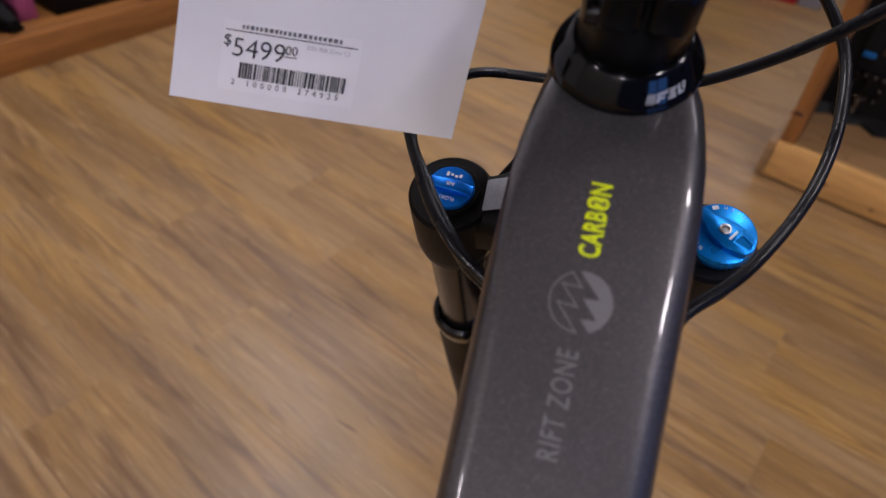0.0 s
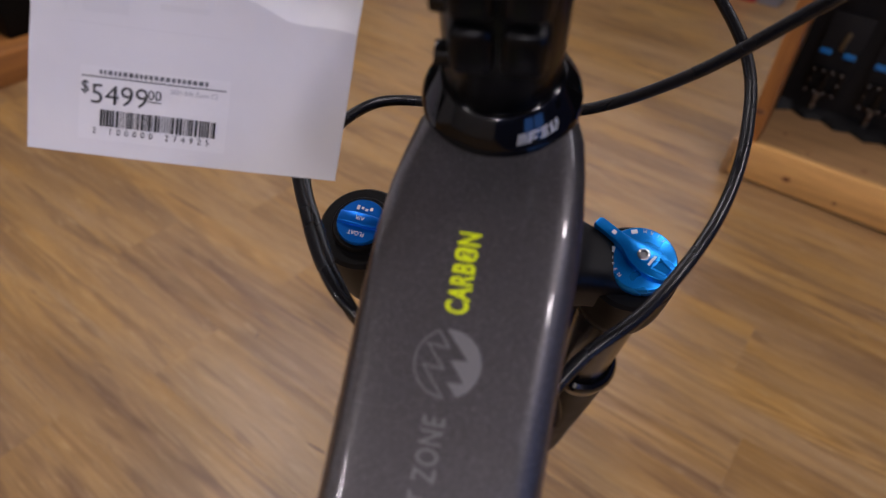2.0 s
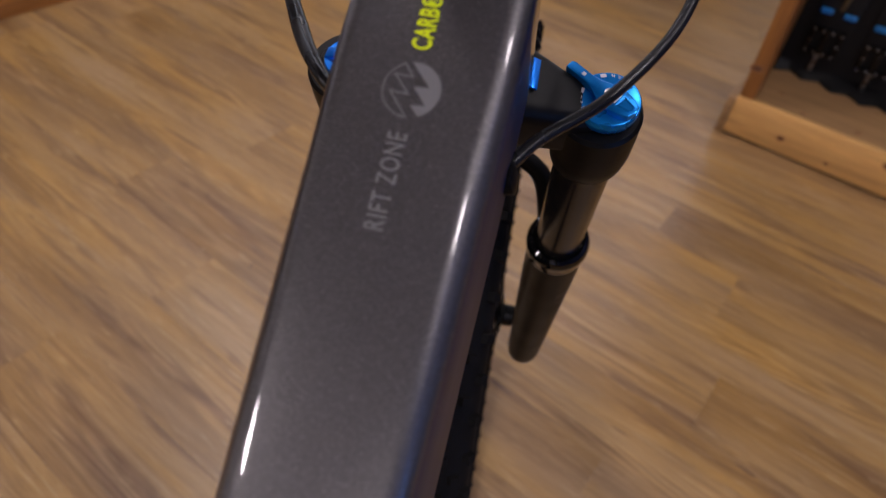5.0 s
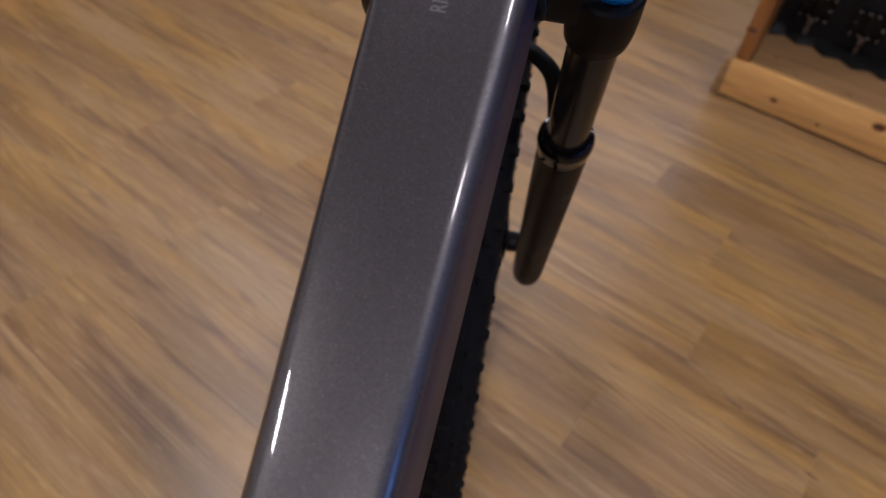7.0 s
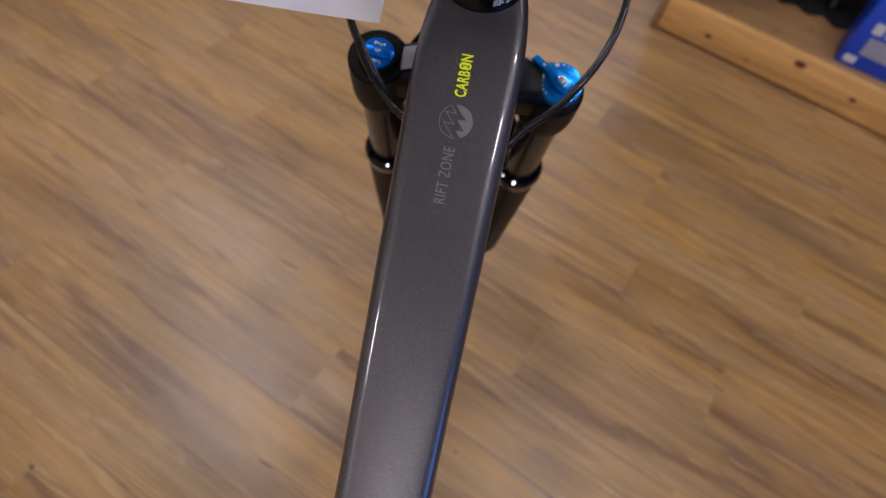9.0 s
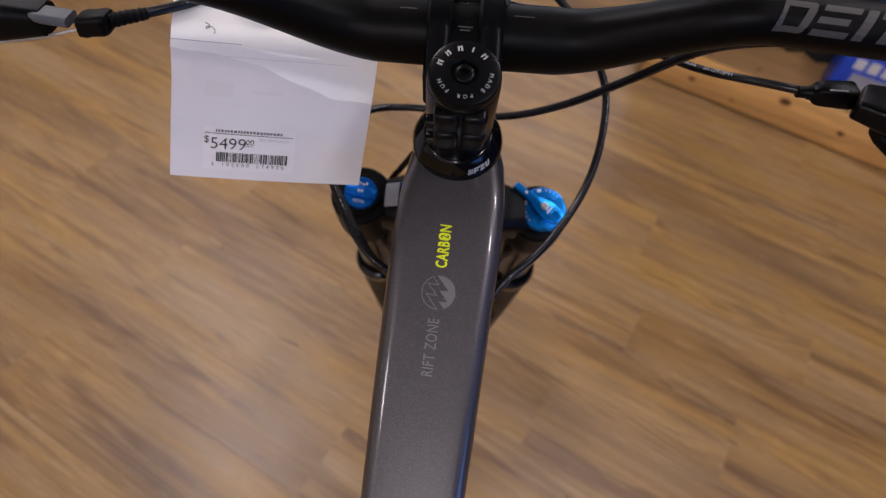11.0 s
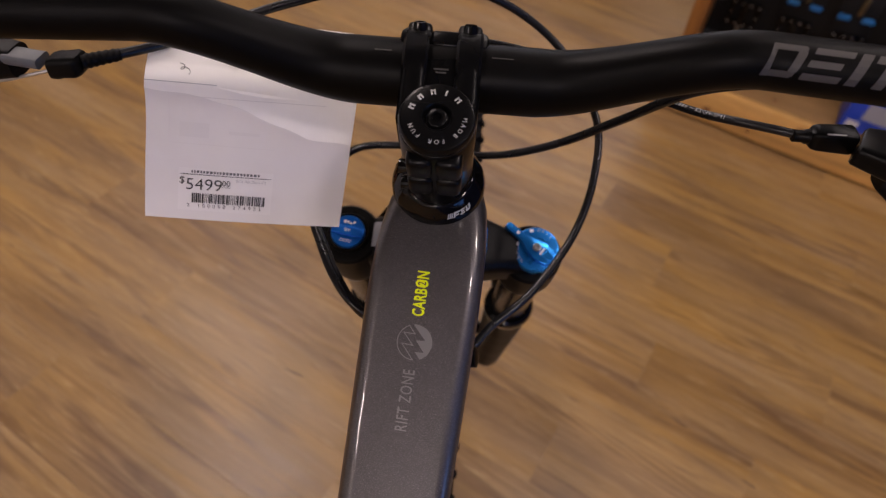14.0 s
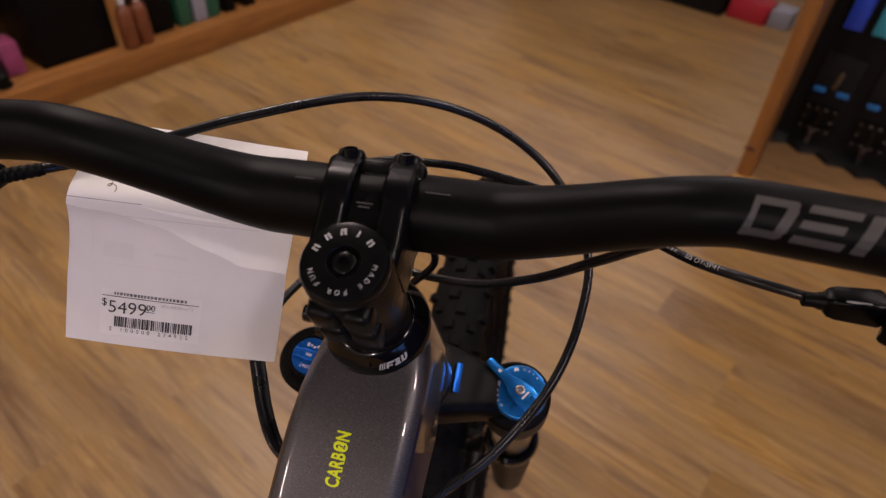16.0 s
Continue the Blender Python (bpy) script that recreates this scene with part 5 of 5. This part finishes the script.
# ---- pedals hung in rows on the back panel ----
def pedal(m, label):
    """A flat pedal hung by its card: studded platform, spindle below, blue pads and a gold tube above."""
    thing = empty("pedal", m, label, "pedal", "pedals on the rack")
    body = bmesh.new()
    for lo, hi in (((-0.045, -0.008, -0.04), (-0.034, 0.008, 0.04)), ((0.034, -0.008, -0.04), (0.045, 0.008, 0.04)), ((-0.034, -0.007, 0.029), (0.034, 0.007, 0.04)), ((-0.034, -0.007, -0.04), (0.034, 0.007, -0.029)), ((-0.010, -0.008, -0.029), (0.010, 0.008, 0.029))):
        box(body, lo, hi, 0.003)
    part("platform", body, GLOSS, thing)
    part("spindle", lathe(bmesh.new(), [(0.0045, -0.092), (0.0055, -0.088), (0.0055, -0.055), (0.008, -0.048), (0.008, -0.04)], 14), STEEL, thing, "steel spindle")
    part("card", box(bmesh.new(), (-0.055, 0.010, -0.045), (0.055, 0.013, 0.20), 0.001), DARK_WALL, thing, "black hang card")
    for x in (-0.033, 0.033):
        part("pad", box(bmesh.new(), (x - 0.017, 0.001, 0.078), (x + 0.017, 0.0095, 0.094), 0.003), CARD_BLUE, thing, "blue pad")
    part("tube", lathe(bmesh.new(), [(0.005, 0.100), (0.0065, 0.103), (0.0065, 0.150), (0.004, 0.155)], 14, pose(-0.008, 0.0, 0, 0, 6, 0)), BRASS, thing, "dull gold tube")
    for x in (-0.039, -0.013, 0.013, 0.039):
        for z in (-0.034, 0.0, 0.034):
            if abs(x) > 0.03 or z:
                part("pin", lathe(bmesh.new(), [(0.003, -0.007), (0.003, -0.0115), (0, -0.0125)], 8, pose(x, 0, z, -90, 0, 0)), STEEL, thing)
    return thing


first = pedal(RACK @ pose(0.125, 0.325, 0.225, 4, 0, 0), "black flat pedal with steel pins and blue pads")
rng = random.Random(3)
for k in range(1, 5):
    copy_thing(first, RACK @ pose(0.125 + 0.155 * k, 0.325, 0.225 + rng.uniform(-0.008, 0.008), rng.uniform(0, 5), rng.uniform(-5, 5), rng.uniform(-6, 6)))


def carton(name, m, size, mat, label, category, group=""):
    thing = empty(name, m, label, category, group)
    w, d, h = size
    part("body", box(bmesh.new(), (0, 0, 0), (w, d, h), 0.003), mat, thing)
    part("flap", box(bmesh.new(), (0.002, 0.002, h + 0.0005), (w - 0.002, d * 0.55, h + 0.002), 0.0005), mat, thing)
    return thing


# blue boxes on the shelf
def blue_box(x, y, turn):
    thing = carton("blue_box", RACK @ pose(x, y, 0.106, 0, 0, turn), (0.25, 0.13, 0.19), BOX_BLUE, "blue printed cardboard box with white and grey print", "box", "blue boxes")
    for lo, hi in [((0.035 + 0.038 * k, -0.0008, 0.112), (0.063 + 0.038 * k, -0.0002, 0.145)) for k in range(5)] + [((0.016, -0.0008, 0.012), (0.05, -0.0002, 0.034))] + [((0.02 + 0.03 * k, 0.02, 0.1925), (0.042 + 0.03 * k, 0.05, 0.1930)) for k in range(5)]:
        part("print", box(bmesh.new(), lo, hi), WHITE_PRINT, thing, "white block print", None, False)
    part("picture", box(bmesh.new(), (0.045, -0.0008, 0.045), (0.22, -0.0002, 0.1)), GREY_CARD, thing, "grey picture", None, False)


blue_box(0.515, 0.085, 2)
blue_box(0.785, 0.08, -2)
for k, (x, z, mat) in enumerate(((0.075, 0.50, BOX_BLUE), (0.15, 0.50, TEAL), (0.27, 0.50, TEAL), (0.40, 0.50, BOX_BLUE))):
    carton("small_pack", RACK @ pose(x, 0.312, z), (0.05, 0.03, 0.13), mat, "blue hanging pack on the black panel" if mat is BOX_BLUE else "teal hanging pack on the black panel", "pack", "packs on the rack")

# ---- long low shelf along the dark wall ----
SHELF = ROOM @ pose(-2.04, -1.6, 0, 0, 0, 91.2)
shelf = empty("wall_shelf", SHELF, "long low stained pine shelf with merchandise", "shelf")
part("front_board", box(bmesh.new(), (0, 0.0, 0.0), (4.9, 0.024, 0.10), 0.003), PINE_DARK, shelf, "stained pine front board")
part("shelf_board", box(bmesh.new(), (0, 0.025, 0.085), (4.9, 0.60, 0.103), 0.003), PINE_DARK, shelf, "stained pine shelf")
part("back_panel", box(bmesh.new(), (0, 0.61, 0.0), (4.9, 0.63, 1.1), 0.002), DARK_WALL, shelf, "dark back panel")


def on_shelf(u, v, z=0.1045, turn=0):
    return SHELF @ pose(u, v, z, 0, 0, turn)


def bottle(u, v, label, body, top):
    thing = empty("spray_bottle", on_shelf(u, v), label, "bottle", "bottles on the shelf")
    part("body", lathe(bmesh.new(), [(0.026, 0), (0.029, 0.004), (0.029, 0.12), (0.024, 0.14), (0.011, 0.155)], 28), body, thing)
    part("cap", lathe(bmesh.new(), [(0.012, 0.1555), (0.013, 0.158), (0.013, 0.19), (0.010, 0.195), (0, 0.195)], 24), top, thing, "white cap")


bottle(2.545, 0.04, "amber brown bottle with a white cap on the shelf", AMBER, WHITE_PRINT)
bottle(2.605, 0.045, "amber brown bottle with a white cap on the shelf", AMBER, WHITE_PRINT)
carton("black_crate", on_shelf(2.24, 0.075), (0.27, 0.30, 0.30), MATTE, "large dark crate on the shelf", "crate")
carton("black_crate", on_shelf(2.655, 0.07), (0.09, 0.2, 0.30), MATTE, "tall dark box on the shelf", "crate")
for u, mat, label in ((2.77, GREEN, "dark green upright pack"), (2.84, GREY_CARD, "grey upright pack"), (2.90, GREEN, "dark green upright pack"), (2.98, MATTE, "black upright pack"), (3.08, MATTE, "black upright pack"), (3.2, MATTE, "black upright pack")):
    carton("upright_pack", on_shelf(u, 0.06), (0.055, 0.12, 0.24), mat, label + " on the shelf", "pack", "packs on the shelf")


def trainer(u, v, turn, mat, label):
    """A small shoe standing on its heel end: sole, upper, laces."""
    thing = empty("shoe", on_shelf(u, v, 0.1045, turn), label, "shoe", "shoes on the shelf")
    part("sole", blob(bmesh.new(), [(-0.09, 0, 0.009, 0.05, 0.018, 0.006), (-0.03, 0, 0.009, 0.062, 0.018, 0.006), (0.04, 0, 0.009, 0.07, 0.018, 0.006), (0.095, 0, 0.012, 0.04, 0.016, 0.006)]), MATTE, thing, "black rubber sole")
    part("upper", blob(bmesh.new(), [(-0.088, 0, 0.058, 0.045, 0.08, 0.016), (-0.04, 0, 0.06, 0.054, 0.084, 0.018), (0.0, 0, 0.048, 0.058, 0.06, 0.018), (0.05, 0, 0.036, 0.06, 0.038, 0.014), (0.09, 0, 0.028, 0.036, 0.02, 0.008)]), mat, thing)
    for k in range(3):
        part("lace", box(bmesh.new(), (-0.012 + 0.016 * k, -0.018, 0.080 - 0.008 * k), (-0.007 + 0.016 * k, 0.018, 0.083 - 0.008 * k), 0.001), GREY_CARD, thing, "grey lace")


carton("upright_pack", on_shelf(2.135, 0.10), (0.06, 0.08, 0.11), PINK, "small pink pack on the shelf", "pack", "packs on the shelf")
carton("upright_pack", on_shelf(2.10, 0.20), (0.06, 0.06, 0.24), PINK_GREY, "tall grey and pink pack on the shelf", "pack", "packs on the shelf")
trainer(2.08, 0.12, -80, MATTE, "black cycling shoe on the shelf")
trainer(1.98, 0.10, -70, PINK, "pink and black cycling shoe on the shelf")

# ---- far end ----
carton("red_carton", ROOM @ pose(-0.70, 3.30, 0.0), (0.19, 0.14, 0.09), RED, "flat red carton on the floor by the far wall", "carton")
carton("grey_carton", ROOM @ pose(-0.50, 3.31, 0.0), (0.095, 0.14, 0.085), GREY_CARD, "grey printed carton on the floor by the far wall", "carton")
carton("far_cabinet", ROOM @ pose(-2.0, 3.26, 0.0), (1.28, 0.4, 1.2), DARK_WALL, "long black cabinet along the far wall", "cabinet")

# ---- floor planks ----
PLANK_W, PLANK_L = 0.1524, 1.22
plank_bm = bmesh.new()
box(plank_bm, (0.0001, 0.0001, -0.004), (PLANK_L - 0.0001, PLANK_W - 0.0001, 0.0))
top_edges = [e for e in plank_bm.edges if all(v.co.z > -0.001 for v in e.verts)]
bmesh.ops.bevel(plank_bm, geom=top_edges, offset=0.00025, segments=1, affect="EDGES")
plank_mesh = bpy.data.meshes.new("plank")
plank_bm.to_mesh(plank_mesh)
plank_bm.free()
plank_mesh.materials.append(PLANK)
known = {-1: -0.21, 0: -0.772, 1: -1.13, 4: 0.557, 5: 0.126}
rng = random.Random(21)


def cut_plank(x, y, x0, x1, y0, y1):
    """A plank cut at the walls, its grain still running from the whole plank's corner."""
    me = bpy.data.meshes.new("plank")
    lo, hi = (x0 - x + 0.0001, y0 - y + 0.0001), (x1 - x - 0.0001, y1 - y - 0.0001)
    bm = box(bmesh.new(), (*lo, -0.004), (*hi, 0.0))
    bm.to_mesh(me)
    bm.free()
    me.materials.append(PLANK)
    return me


for k in range(-26, 27):
    y = 0.178 + PLANK_W * k
    y0, y1 = max(y, Y0), min(y + PLANK_W, Y1)
    if y1 - y0 < 0.01:
        continue
    start = known.get(k, rng.uniform(0, PLANK_L))
    x = start + math.floor((X0 - start) / PLANK_L) * PLANK_L
    while x < X1:
        x0, x1 = max(x, X0), min(x + PLANK_L, X1)
        if x1 - x0 > 0.01:
            whole = x1 - x0 > PLANK_L - 0.001 and y1 - y0 > PLANK_W - 0.001
            ob = new("plank", plank_mesh if whole else cut_plank(x, y, x0, x1, y0, y1))
            ob.parent = floor
            ob.matrix_local = pose(x, y, 0.0)
        x += PLANK_L


# ---- marks in the floor: a scratch, knots and dark figure along the grain ----
def floor_mark(x, y, long, wide, turn):
    bm = bmesh.new()
    n = 10
    top = [(long * (i / n - 0.5), wide / 2 * math.sin(math.pi * i / n) ** 0.7 * (1 + 0.3 * math.sin(2.6 * i)), 0.0) for i in range(n + 1)]
    low = [(a, -0.7 * b, 0.0) for a, b, _ in top[1:-1]]
    flat(bm, top + low[::-1])
    ob = part("mark", bm, MARK, floor, "dark mark in the plank", None, False)
    ob.matrix_local = pose(x, y, 0.0004, 0, 0, turn)


for row in ((-0.698, 0.369, 0.027, 0.0035, 114), (-0.95, 0.45, 0.012, 0.006, 0), (0.295, 0.622, 0.045, 0.005, -3), (0.208, 0.289, 0.010, 0.006, 0), (0.08, 0.14, 0.009, 0.005, 10), (-0.417, 0.261, 0.05, 0.005, 8),
            (0.452, 0.574, 0.03, 0.005, 0), (-0.174, -0.07, 0.035, 0.006, 4), (-0.468, -0.289, 0.012, 0.007, 0), (-0.13, 0.475, 0.07, 0.006, -4)):
    floor_mark(*row)
